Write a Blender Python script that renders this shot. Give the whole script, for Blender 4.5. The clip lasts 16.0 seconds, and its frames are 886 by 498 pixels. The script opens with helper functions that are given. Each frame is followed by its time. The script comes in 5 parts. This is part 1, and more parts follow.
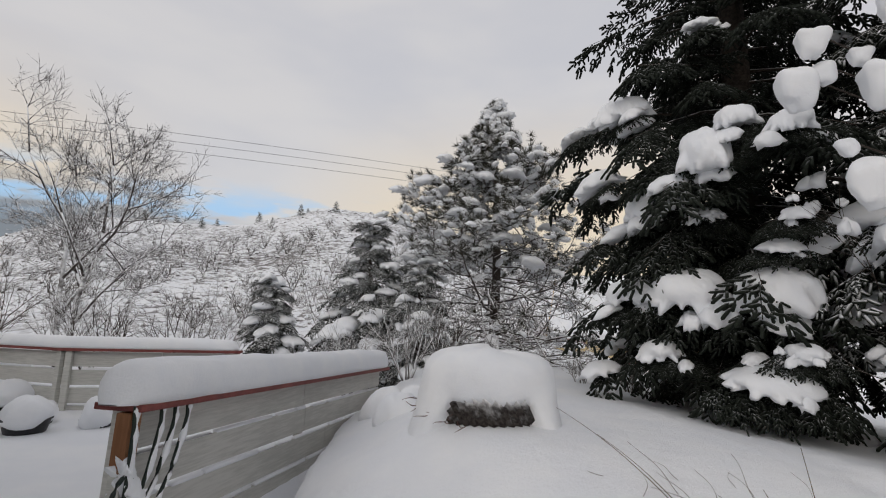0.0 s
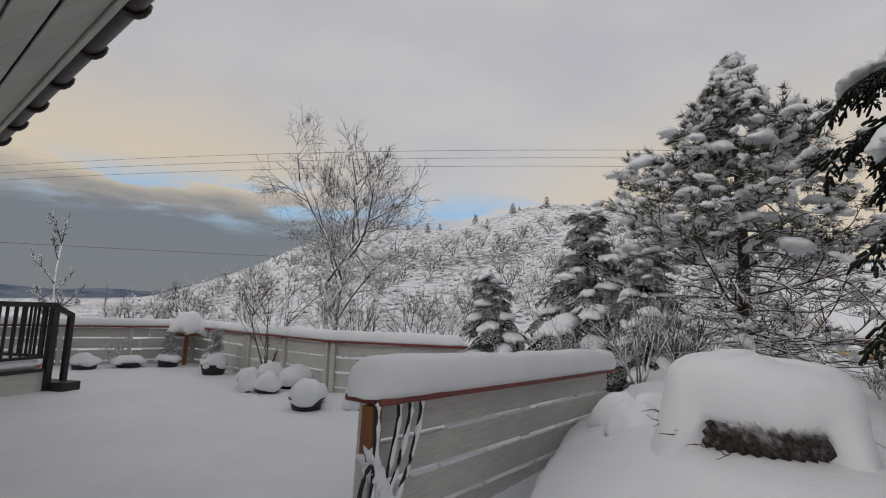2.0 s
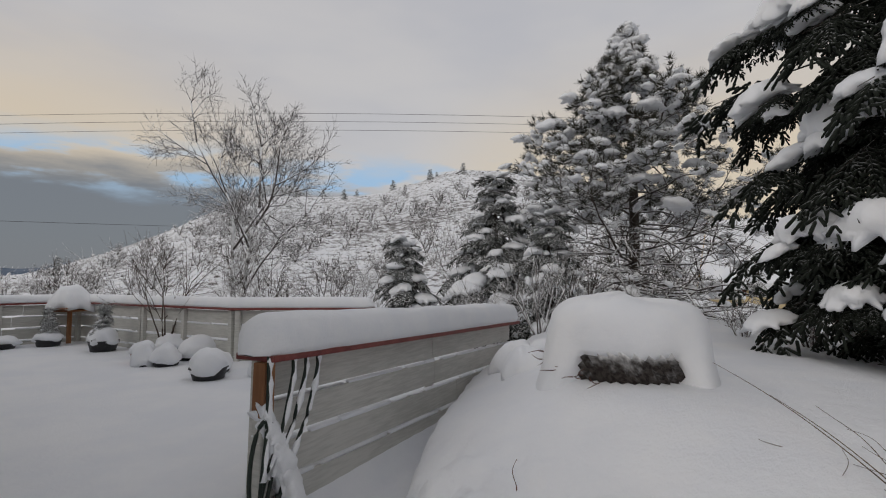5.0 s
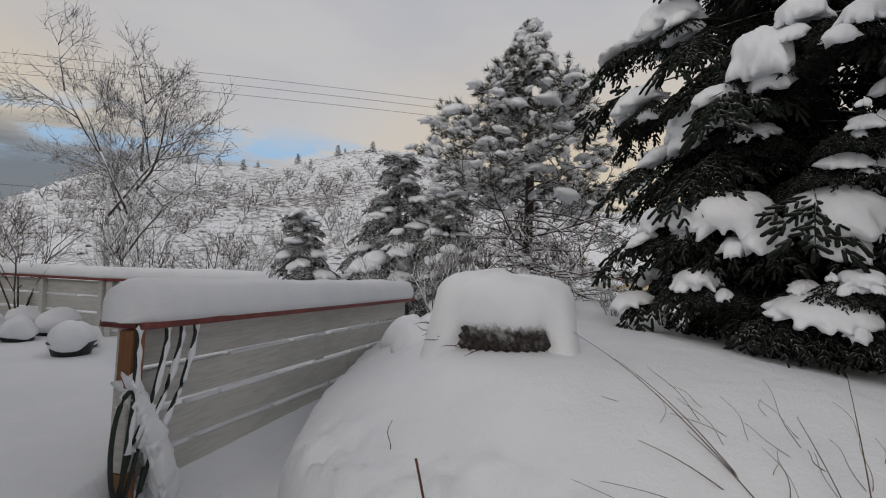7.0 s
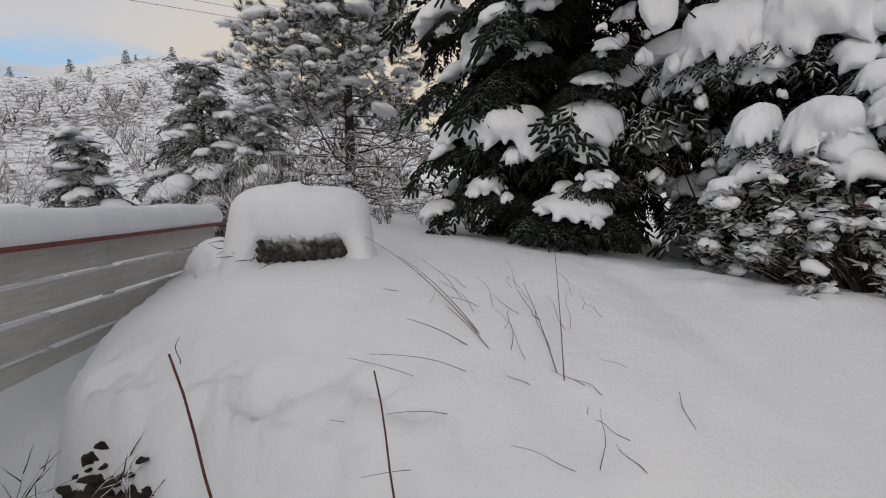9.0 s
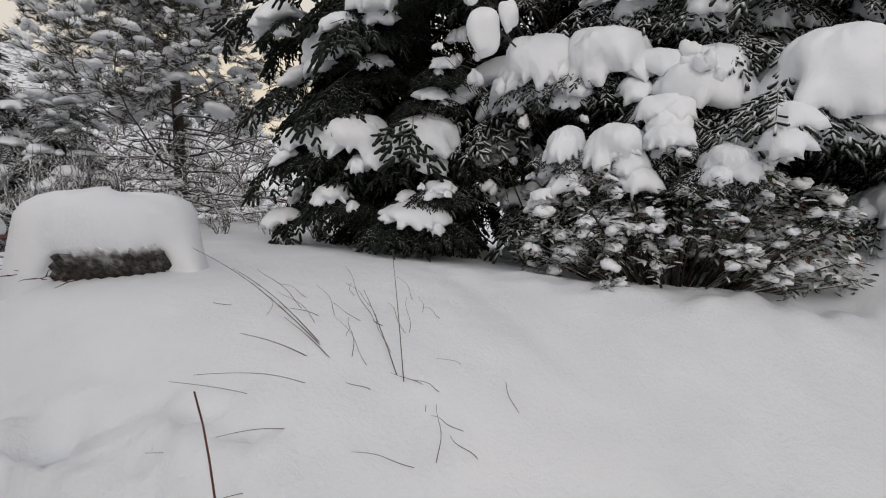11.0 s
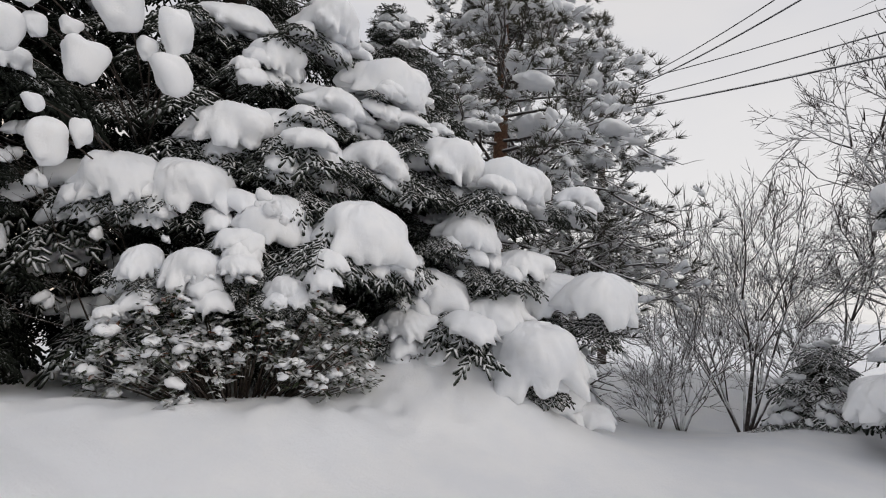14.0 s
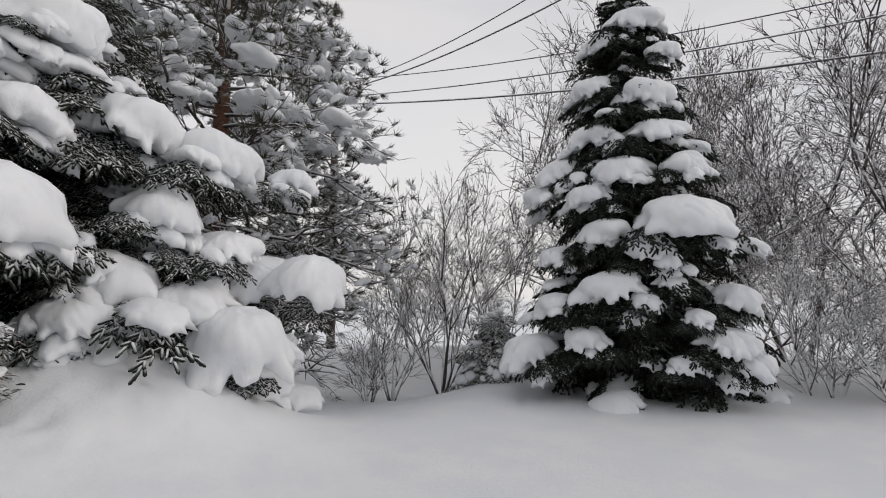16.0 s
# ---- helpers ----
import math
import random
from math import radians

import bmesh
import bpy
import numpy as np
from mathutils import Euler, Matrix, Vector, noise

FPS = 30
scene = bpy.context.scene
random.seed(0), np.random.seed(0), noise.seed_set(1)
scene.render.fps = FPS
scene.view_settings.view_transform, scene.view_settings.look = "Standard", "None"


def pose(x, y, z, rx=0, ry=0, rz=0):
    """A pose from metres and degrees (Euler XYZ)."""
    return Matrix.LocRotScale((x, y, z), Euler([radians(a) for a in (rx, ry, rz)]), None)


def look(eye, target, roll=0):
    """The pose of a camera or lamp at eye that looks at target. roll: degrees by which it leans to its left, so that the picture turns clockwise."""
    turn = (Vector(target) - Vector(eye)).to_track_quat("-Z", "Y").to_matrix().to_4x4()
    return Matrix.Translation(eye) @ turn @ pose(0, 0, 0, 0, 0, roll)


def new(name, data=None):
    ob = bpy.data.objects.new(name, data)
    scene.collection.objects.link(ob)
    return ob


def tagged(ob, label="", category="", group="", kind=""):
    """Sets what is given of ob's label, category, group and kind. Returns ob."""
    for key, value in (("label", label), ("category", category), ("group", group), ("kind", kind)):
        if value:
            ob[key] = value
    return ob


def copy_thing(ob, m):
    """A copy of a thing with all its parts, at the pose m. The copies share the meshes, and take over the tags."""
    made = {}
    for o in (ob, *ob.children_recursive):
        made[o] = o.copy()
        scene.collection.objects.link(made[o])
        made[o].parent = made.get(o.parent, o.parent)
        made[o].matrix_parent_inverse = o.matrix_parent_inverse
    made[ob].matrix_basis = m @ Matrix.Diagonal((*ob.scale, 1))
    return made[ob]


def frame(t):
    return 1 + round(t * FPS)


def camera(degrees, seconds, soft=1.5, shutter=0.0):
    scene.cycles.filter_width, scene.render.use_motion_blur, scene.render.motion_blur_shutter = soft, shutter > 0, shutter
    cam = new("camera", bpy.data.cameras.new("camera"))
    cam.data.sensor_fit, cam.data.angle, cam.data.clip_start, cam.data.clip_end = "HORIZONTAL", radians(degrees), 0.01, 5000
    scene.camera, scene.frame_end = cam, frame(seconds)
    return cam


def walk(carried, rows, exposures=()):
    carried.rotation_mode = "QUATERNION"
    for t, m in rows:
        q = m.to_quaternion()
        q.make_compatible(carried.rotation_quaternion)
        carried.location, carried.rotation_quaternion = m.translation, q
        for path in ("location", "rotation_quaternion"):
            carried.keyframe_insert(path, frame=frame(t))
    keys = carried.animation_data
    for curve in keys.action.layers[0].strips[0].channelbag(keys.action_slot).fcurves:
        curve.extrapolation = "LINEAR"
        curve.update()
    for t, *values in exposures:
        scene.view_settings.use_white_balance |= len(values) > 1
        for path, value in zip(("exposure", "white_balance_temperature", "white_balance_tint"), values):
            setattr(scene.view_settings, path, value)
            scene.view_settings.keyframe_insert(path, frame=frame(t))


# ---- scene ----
cam = camera(85.44, 16.0, 1.1)
PATH = [
    (0.0, 0.029, 0.024, 1.222, 99.02, -1.74, -0.25),
    (0.5, 0.002, 0.147, 1.225, 97.97, -0.99, 6.57),
    (1.0, -0.018, 0.232, 1.241, 98.73, -2.37, 15.05),
    (1.5, -0.040, 0.261, 1.245, 97.14, -2.37, 20.43),
    (2.0, -0.055, 0.270, 1.247, 97.66, -1.84, 25.04),
    (2.5, -0.063, 0.280, 1.228, 97.47, -1.58, 27.43),
    (3.0, -0.036, 0.285, 1.207, 97.09, -1.13, 26.30),
    (3.5, -0.019, 0.301, 1.160, 94.61, -1.29, 24.34),
    (4.0, -0.002, 0.302, 1.164, 94.30, -0.98, 22.79),
    (4.5, 0.050, 0.315, 1.171, 94.17, 0.07, 19.13),
    (7.0, 0.206, 0.260, 1.115, 91.76, -1.72, 4.37),
    (7.5, 0.257, 0.185, 1.103, 88.83, -0.70, 1.01),
    (8.0, 0.301, 0.140, 1.079, 86.56, -0.41, -1.93),
    (8.5, 0.376, 0.100, 1.065, 84.78, 1.03, -6.48),
    (9.0, 0.471, 0.088, 1.053, 82.40, 1.10, -14.84),
    (9.5, 0.527, 0.086, 1.049, 82.65, 0.63, -21.42),
    (10.0, 0.568, 0.072, 1.044, 81.91, 0.86, -26.21),
    (12.5, 0.402, -0.180, 1.126, 91.33, -0.30, -48.30),
    (13.0, 0.387, -0.308, 1.172, 94.68, 0.31, -59.14),
    (13.5, 0.374, -0.426, 1.170, 96.03, -2.01, -69.65),
    (14.0, 0.318, -0.551, 1.170, 96.64, -2.12, -75.26),
    (14.5, 0.286, -0.668, 1.136, 95.80, -1.40, -82.77),
    (15.0, 0.296, -0.763, 1.117, 95.39, -0.63, -90.13),
    (15.5, 0.317, -0.851, 1.108, 96.18, -0.47, -98.62),
    (16.0, 0.344, -0.926, 1.096, 95.94, 0.21, -105.14),
]
walk(cam, [(t, pose(x, y, z, rx, ry, rz)) for t, x, y, z, rx, ry, rz in PATH],
     [(0.0, 0.16), (1.0, 0.03), (2.5, -0.14), (4.5, -0.12), (7.0, -0.12), (8.5, 0.0), (10.0, 0.1), (12.5, 0.34), (14.0, 0.31), (16.0, 0.29)])

# ---- sky and light ----
PI = math.pi
rng = np.random.default_rng(7)
world = bpy.data.worlds.new("winter_sky")
scene.world = world
world.use_nodes = True
wn, wl = world.node_tree.nodes, world.node_tree.links
wn.clear()


def wmath(op, a, b=None, c=None, clamp=False):
    n = wn.new("ShaderNodeMath")
    n.operation, n.use_clamp = op, clamp
    for i, v in enumerate((a, b, c)):
        if v is None:
            continue
        if isinstance(v, (int, float)):
            n.inputs[i].default_value = v
        else:
            wl.new(v, n.inputs[i])
    return n.outputs[0]


def wstep(v, lo, hi):
    n = wn.new("ShaderNodeMapRange")
    n.interpolation_type = "SMOOTHSTEP"
    wl.new(v, n.inputs["Value"])
    n.inputs["From Min"].default_value, n.inputs["From Max"].default_value = lo, hi
    return n.outputs["Result"]


def wmix(fac, a, b):
    n = wn.new("ShaderNodeMix")
    n.data_type = "RGBA"
    if isinstance(fac, float):
        n.inputs["Factor"].default_value = fac
    else:
        wl.new(fac, n.inputs["Factor"])
    for v, s in ((a, n.inputs[6]), (b, n.inputs[7])):
        if isinstance(v, tuple):
            s.default_value = (*v, 1)
        else:
            wl.new(v, s)
    return n.outputs[2]


coord = wn.new("ShaderNodeTexCoord")
xyz = wn.new("ShaderNodeSeparateXYZ")
wl.new(coord.outputs["Generated"], xyz.inputs[0])
elev = xyz.outputs["Z"]


def toward(az):
    """How far the view points to the compass angle az, from -1 to 1."""
    a = radians(az)
    return wmath("ADD", wmath("MULTIPLY", xyz.outputs["X"], math.sin(a)), wmath("MULTIPLY", xyz.outputs["Y"], math.cos(a)))


def clouds(scale, detail, stretch):
    mp = wn.new("ShaderNodeMapping")
    mp.inputs["Scale"].default_value = (1, 1, stretch)
    wl.new(coord.outputs["Generated"], mp.inputs["Vector"])
    n = wn.new("ShaderNodeTexNoise")
    wl.new(mp.outputs[0], n.inputs["Vector"])
    n.inputs["Scale"].default_value, n.inputs["Detail"].default_value, n.inputs["Roughness"].default_value = scale, detail, 0.55
    return n.outputs["Fac"]


sky = wn.new("ShaderNodeTexSky")
sky.sky_type, sky.sun_disc = "NISHITA", False
sky.sun_elevation, sky.sun_rotation = radians(9), radians(200)
soft_noise, fine_noise = clouds(1.6, 4, 3.0), clouds(5.0, 5, 4.5)
wob = wmath("MULTIPLY_ADD", fine_noise, 0.10, -0.05)
el2 = wmath("ADD", elev, wob)
GREY, CREAM, SLATE, BLUE = (0.56, 0.555, 0.58), (0.74, 0.62, 0.46), (0.17, 0.195, 0.235), (0.34, 0.56, 0.82)
cover = wmix(wstep(soft_noise, 0.35, 0.65), (0.53, 0.53, 0.565), (0.61, 0.595, 0.60))
# warm light under the cloud, low on both sides of the hill
warm = wmath("MULTIPLY", wstep(el2, 0.48, 0.22), wmath("MAXIMUM", wstep(toward(-68), 0.70, 0.97), wstep(toward(12), 0.80, 0.97)))
cover = wmix(wmath("MULTIPLY", warm, 0.85), cover, CREAM)
glow = wmath("MULTIPLY", wstep(toward(100), 0.55, 0.98), wstep(elev, 0.75, 0.2))
cover = wmix(wmath("MULTIPLY", glow, 0.75), cover, (0.74, 0.72, 0.71))
# a heavy bank over the fjord
bank = wmath("MULTIPLY", wstep(el2, 0.235, 0.155), wstep(toward(-68), 0.62, 0.90))
cover = wmix(wmath("MULTIPLY", bank, 0.95), cover, SLATE)
# torn gaps of blue over the ridge
gap = wmath("MULTIPLY", wmath("MULTIPLY", wstep(el2, 0.15, 0.20), wstep(el2, 0.275, 0.215)), wmath("MULTIPLY", wstep(fine_noise, 0.47, 0.60), wstep(toward(-38), 0.80, 0.93)))
cover = wmix(wmath("MULTIPLY", gap, 0.85), cover, BLUE)
clear = wn.new("ShaderNodeVectorMath")
clear.operation = "SCALE"
wl.new(sky.outputs[0], clear.inputs[0])
clear.inputs["Scale"].default_value = 0.10
both = wmix(0.92, clear.outputs[0], cover)
bg = wn.new("ShaderNodeBackground")
wl.new(both, bg.inputs["Color"])
bg.inputs["Strength"].default_value = 1.0
wout = wn.new("ShaderNodeOutputWorld")
wl.new(bg.outputs[0], wout.inputs["Surface"])

sun = new("sun", bpy.data.lights.new("sun", "SUN"))
sun.data.energy, sun.data.angle, sun.data.color = 0.55, radians(25), (1.0, 0.93, 0.85)
sun.matrix_world = look((0, 0, 30), (0 + 3 * math.sin(radians(20)), 3 * math.cos(radians(20)), 30 - 1.6))


# ---- materials ----
class Nodes:
    """A node material in the making."""

    def __init__(self, name):
        self.mat = bpy.data.materials.new(name)
        self.mat.use_nodes = True
        self.t = self.mat.node_tree
        self.bsdf = self.t.nodes["Principled BSDF"]
        self.geo = self.t.nodes.new("ShaderNodeNewGeometry")
        self.pos = self.geo.outputs["Position"]

    def link(self, a, b):
        self.t.links.new(a, b)

    def noise(self, scale, detail=4, rough=0.6, vec=None, stretch=None):
        n = self.t.nodes.new("ShaderNodeTexNoise")
        v = vec or self.pos
        if stretch:
            m = self.t.nodes.new("ShaderNodeMapping")
            m.inputs["Scale"].default_value = stretch
            self.link(v, m.inputs["Vector"])
            v = m.outputs[0]
        self.link(v, n.inputs["Vector"])
        n.inputs["Scale"].default_value, n.inputs["Detail"].default_value, n.inputs["Roughness"].default_value = scale, detail, rough
        return n.outputs["Fac"]

    def step(self, v, lo, hi):
        n = self.t.nodes.new("ShaderNodeMapRange")
        n.interpolation_type = "SMOOTHSTEP"
        self.link(v, n.inputs["Value"])
        n.inputs["From Min"].default_value, n.inputs["From Max"].default_value = lo, hi
        return n.outputs["Result"]

    def math(self, op, a, b=None):
        n = self.t.nodes.new("ShaderNodeMath")
        n.operation = op
        for i, v in enumerate((a, b)):
            if isinstance(v, (int, float)):
                n.inputs[i].default_value = v
            elif v is not None:
                self.link(v, n.inputs[i])
        return n.outputs[0]

    def mix(self, fac, a, b):
        n = self.t.nodes.new("ShaderNodeMix")
        n.data_type = "RGBA"
        if isinstance(fac, (int, float)):
            n.inputs["Factor"].default_value = fac
        else:
            self.link(fac, n.inputs["Factor"])
        for v, s in ((a, n.inputs[6]), (b, n.inputs[7])):
            if isinstance(v, tuple):
                s.default_value = (*v, 1)
            else:
                self.link(v, s)
        return n.outputs[2]

    def bump(self, height, strength, dist):
        n = self.t.nodes.new("ShaderNodeBump")
        n.inputs["Strength"].default_value, n.inputs["Distance"].default_value = strength, dist
        self.link(height, n.inputs["Height"])
        self.link(n.outputs[0], self.bsdf.inputs["Normal"])

    def up(self):
        s = self.t.nodes.new("ShaderNodeSeparateXYZ")
        self.link(self.geo.outputs["Normal"], s.inputs[0])
        return s.outputs["Z"]

    def done(self, colour, rough, metal=0.0, spec=0.5):
        if isinstance(colour, tuple):
            self.bsdf.inputs["Base Color"].default_value = (*colour, 1)
        else:
            self.link(colour, self.bsdf.inputs["Base Color"])
        if isinstance(rough, (int, float)):
            self.bsdf.inputs["Roughness"].default_value = rough
        else:
            self.link(rough, self.bsdf.inputs["Roughness"])
        self.bsdf.inputs["Metallic"].default_value = metal
        self.bsdf.inputs["Specular IOR Level"].default_value = spec
        return self.mat


SNOW, SNOW2 = (0.83, 0.85, 0.885), (0.89, 0.90, 0.915)


def snow_material(name, fine, strength, dist, mid):
    n = Nodes(name)
    a, b = n.noise(2.3, 5), n.noise(fine, 6, 0.7)
    m = n.noise(13, 5, 0.6)
    n.bump(n.math("ADD", n.math("MULTIPLY", m, mid), b), strength, dist)
    return n.done(n.mix(n.step(a, 0.35, 0.65), SNOW, SNOW2), 0.62, 0, 0.25)


def ground_material():
    n = Nodes("ground_snow")
    sep = n.t.nodes.new("ShaderNodeSeparateXYZ")
    n.link(n.pos, sep.inputs[0])
    a, b = n.noise(1.1, 5), n.noise(45, 6, 0.7)
    far = n.step(sep.outputs["Y"], 13.0, 22.0)
    # heather and rock that show through the thin snow of the hill
    heath = n.noise(1.3, 7, 0.7, None, (1.0, 0.7, 1.0))
    tufts = n.noise(3.2, 6, 0.7, None, (1.0, 0.8, 1.0))
    drift = n.noise(0.055, 3, 0.5)
    cover = n.math("ADD", n.math("MULTIPLY", heath, 0.55), n.math("MULTIPLY", tufts, 0.45))
    cut = n.math("ADD", cover, n.math("MULTIPLY", drift, 0.22))
    dark = n.math("MULTIPLY", n.step(cut, 0.62, 0.67), far)
    snow = n.mix(n.step(a, 0.35, 0.65), SNOW, SNOW2)
    brown = n.mix(n.step(n.noise(3.1, 4), 0.4, 0.6), (0.045, 0.036, 0.032), (0.12, 0.095, 0.08))
    n.bump(n.math("ADD", n.math("MULTIPLY", a, 1.5), n.math("MULTIPLY", n.math("ADD", b, n.noise(14, 5, 0.65)), 0.6)), 0.5, 0.03)
    return n.done(n.mix(n.math("MULTIPLY", dark, 0.88), snow, brown), 0.62, 0, 0.25)


def dusted(name, c1, c2, lo, hi, scale, amount=1.0, patch=None, uneven=1.6):
    """A surface with snow lying on what faces up."""
    n = Nodes(name)
    g = n.noise(scale, 5, 0.65)
    d = n.noise(patch or scale * 0.35, 4)
    lie = n.math("ADD", n.up(), n.math("MULTIPLY", n.math("SUBTRACT", d, 0.5), uneven))
    base = n.mix(n.step(g, 0.35, 0.65), c1, c2)
    n.bump(g, 0.5, 0.01)
    return n.done(n.mix(n.math("MULTIPLY", n.step(lie, lo, hi), amount), base, SNOW2), 0.75, 0, 0.2)


def plain(name, c1, c2, scale, rough, bump=0.2, stretch=None, metal=0.0, spec=0.4):
    n = Nodes(name)
    g = n.noise(scale, 6, 0.65, None, stretch)
    w = n.noise(scale * 0.12, 3)
    n.bump(g, bump, 0.004)
    return n.done(n.mix(n.step(n.math("ADD", n.math("MULTIPLY", g, 0.6), n.math("MULTIPLY", w, 0.4)), 0.38, 0.62), c1, c2), rough, metal, spec)


M_GROUND = ground_material()
M_SNOW = snow_material("soft_snow", 70, 0.4, 0.010, 1.6)
M_CAPSNOW = snow_material("packed_snow", 80, 0.4, 0.010, 2.0)
M_NEEDLE = dusted("spruce_needles", (0.006, 0.009, 0.007), (0.024, 0.030, 0.021), 0.62, 1.30, 110, 0.62, 5.0, 1.0)
M_NEEDLE_SNOWY = dusted("snow_loaded_needles", (0.008, 0.012, 0.009), (0.034, 0.040, 0.028), 0.05, 0.95, 110, 0.92, 6.0, 1.0)
M_NEEDLE_FAR = dusted("frosted_needles", (0.022, 0.030, 0.022), (0.05, 0.06, 0.042), 0.05, 0.6, 22, 0.95, 3.0)
M_PINE = dusted("pine_needles", (0.030, 0.032, 0.022), (0.075, 0.070, 0.05), -0.10, 0.55, 40, 0.95, 2.5)
M_BARK = dusted("spruce_bark", (0.030, 0.024, 0.020), (0.075, 0.06, 0.05), 0.5, 1.0, 26)
M_TWIG = dusted("snowy_twigs", (0.040, 0.032, 0.028), (0.10, 0.082, 0.07), -0.05, 0.45, 14)
M_TWIG_THIN = dusted("bare_twigs", (0.055, 0.042, 0.035), (0.12, 0.09, 0.072), 0.25, 0.8, 14)
M_WHITE_TWIG = dusted("thickly_snowed_twigs", (0.05, 0.042, 0.038), (0.12, 0.10, 0.09), -0.55, 0.15, 9)
M_FROST = dusted("frosted_twigs", (0.10, 0.085, 0.08), (0.22, 0.20, 0.19), -0.35, 0.4, 12)
M_BIRCH = dusted("snowy_birch_bark", (0.035, 0.028, 0.026), (0.10, 0.085, 0.078), -0.25, 0.35, 12)
M_REDBARK = dusted("pine_bark", (0.09, 0.048, 0.032), (0.20, 0.11, 0.07), 0.5, 1.0, 20)
M_LEAF = dusted("evergreen_leaves", (0.016, 0.026, 0.014), (0.05, 0.060, 0.030), 0.60, 1.15, 30, 0.9, 8.0, 1.0)
M_RUSTLEAF = dusted("withered_leaves", (0.10, 0.035, 0.022), (0.17, 0.075, 0.04), 0.6, 1.1, 18, 0.8)
M_HEATH = dusted("snowy_heather", (0.040, 0.032, 0.028), (0.105, 0.08, 0.066), -0.15, 0.5, 3)
M_PAINT = plain("weathered_white_paint", (0.46, 0.455, 0.42), (0.60, 0.59, 0.55), 9, 0.6, 0.35, (0.5, 0.5, 7.0))
M_REDTRIM = plain("dull_red_paint", (0.15, 0.035, 0.030), (0.23, 0.06, 0.05), 20, 0.55)
M_WOOD = plain("bare_stained_wood", (0.20, 0.085, 0.035), (0.34, 0.16, 0.07), 18, 0.65, 0.5, (1, 1, 0.12))
M_BLACK = plain("black_paint", (0.016, 0.015, 0.016), (0.035, 0.032, 0.033), 30, 0.45)
M_GUTTER = plain("brown_metal", (0.022, 0.016, 0.014), (0.05, 0.038, 0.033), 16, 0.4, 0.15)
M_SOFFIT = plain("grey_white_boards", (0.44, 0.44, 0.41), (0.54, 0.54, 0.50), 7, 0.6, 0.15, (0.4, 6, 1))
M_HOSE = plain("green_hose", (0.006, 0.013, 0.009), (0.015, 0.025, 0.018), 40, 0.45)
M_POTBLACK = plain("black_plastic", (0.015, 0.015, 0.017), (0.032, 0.032, 0.034), 30, 0.5)
M_POTRED = plain("red_plastic", (0.30, 0.035, 0.03), (0.42, 0.06, 0.045), 30, 0.5)
M_POTTEAL = plain("teal_plastic", (0.02, 0.12, 0.13), (0.04, 0.19, 0.20), 30, 0.5)
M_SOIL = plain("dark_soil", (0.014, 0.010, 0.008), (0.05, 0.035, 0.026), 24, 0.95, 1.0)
M_WICKER = dusted("frosted_wicker", (0.016, 0.013, 0.012), (0.07, 0.06, 0.055), -0.25, 0.75, 34)
M_STALK = plain("dry_stalk", (0.055, 0.036, 0.024), (0.15, 0.10, 0.06), 40, 0.8)
M_REDSTEM = plain("red_brown_stem", (0.07, 0.025, 0.018), (0.14, 0.05, 0.032), 40, 0.7)
M_REDHOUSE = plain("red_house_paint", (0.13, 0.022, 0.018), (0.19, 0.038, 0.03), 6, 0.7, 0.3, (6, 6, 0.4))
M_CREAM = plain("cream_paint", (0.55, 0.44, 0.25), (0.65, 0.53, 0.32), 6, 0.6)
M_YELLOW = plain("ochre_paint", (0.50, 0.30, 0.07), (0.60, 0.38, 0.11), 10, 0.6)
M_WIRE = plain("dark_cable", (0.02, 0.02, 0.022), (0.04, 0.04, 0.042), 20, 0.6)
M_SNOWWIRE = dusted("snowy_cable", (0.06, 0.06, 0.065), (0.14, 0.14, 0.15), -0.35, 0.25, 5)
M_POLE = plain("tarred_pole", (0.05, 0.038, 0.03), (0.10, 0.08, 0.065), 14, 0.85, 0.5, (1, 1, 0.1))
# the haze of distance is put into the mountains' blue-grey colour
M_MOUNT = plain("haze_tinted_mountain", (0.085, 0.115, 0.165), (0.22, 0.26, 0.32), 0.006, 0.9, 0.1)
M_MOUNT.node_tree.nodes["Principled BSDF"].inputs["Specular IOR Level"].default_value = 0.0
M_WATER = plain("fjord_water", (0.05, 0.08, 0.12), (0.08, 0.11, 0.15), 0.01, 0.25)
gl = Nodes("window_glass")
M_GLASS = gl.done((0.05, 0.06, 0.07), 0.08, 0, 0.6)


# ---- mesh tools ----
def obj(name, V, F, mat, parent=None, label="", smooth=True):
    """One mesh object of triangles or quads."""
    me = bpy.data.meshes.new(name)
    V, F = np.asarray(V, np.float32), np.asarray(F, np.int32)
    k = F.shape[1]
    me.vertices.add(len(V))
    me.vertices.foreach_set("co", V.ravel())
    me.loops.add(F.size)
    me.loops.foreach_set("vertex_index", F.ravel())
    me.polygons.add(len(F))
    me.polygons.foreach_set("loop_start", np.arange(0, F.size, k, dtype=np.int32))
    me.polygons.foreach_set("use_smooth", np.full(len(F), smooth))
    me.update(calc_edges=True)
    me.materials.append(mat)
    ob = new(name, me)
    if parent:
        ob.parent = parent
    if label:
        ob["label"] = label
    return ob


def part(name, bm, mat, parent=None, label="", smooth=False):
    me = bpy.data.meshes.new(name)
    bm.to_mesh(me)
    bm.free()
    me.polygons.foreach_set("use_smooth", [smooth] * len(me.polygons))
    me.materials.append(mat)
    ob = new(name, me)
    if parent:
        ob.parent = parent
    if label:
        ob["label"] = label
    return ob


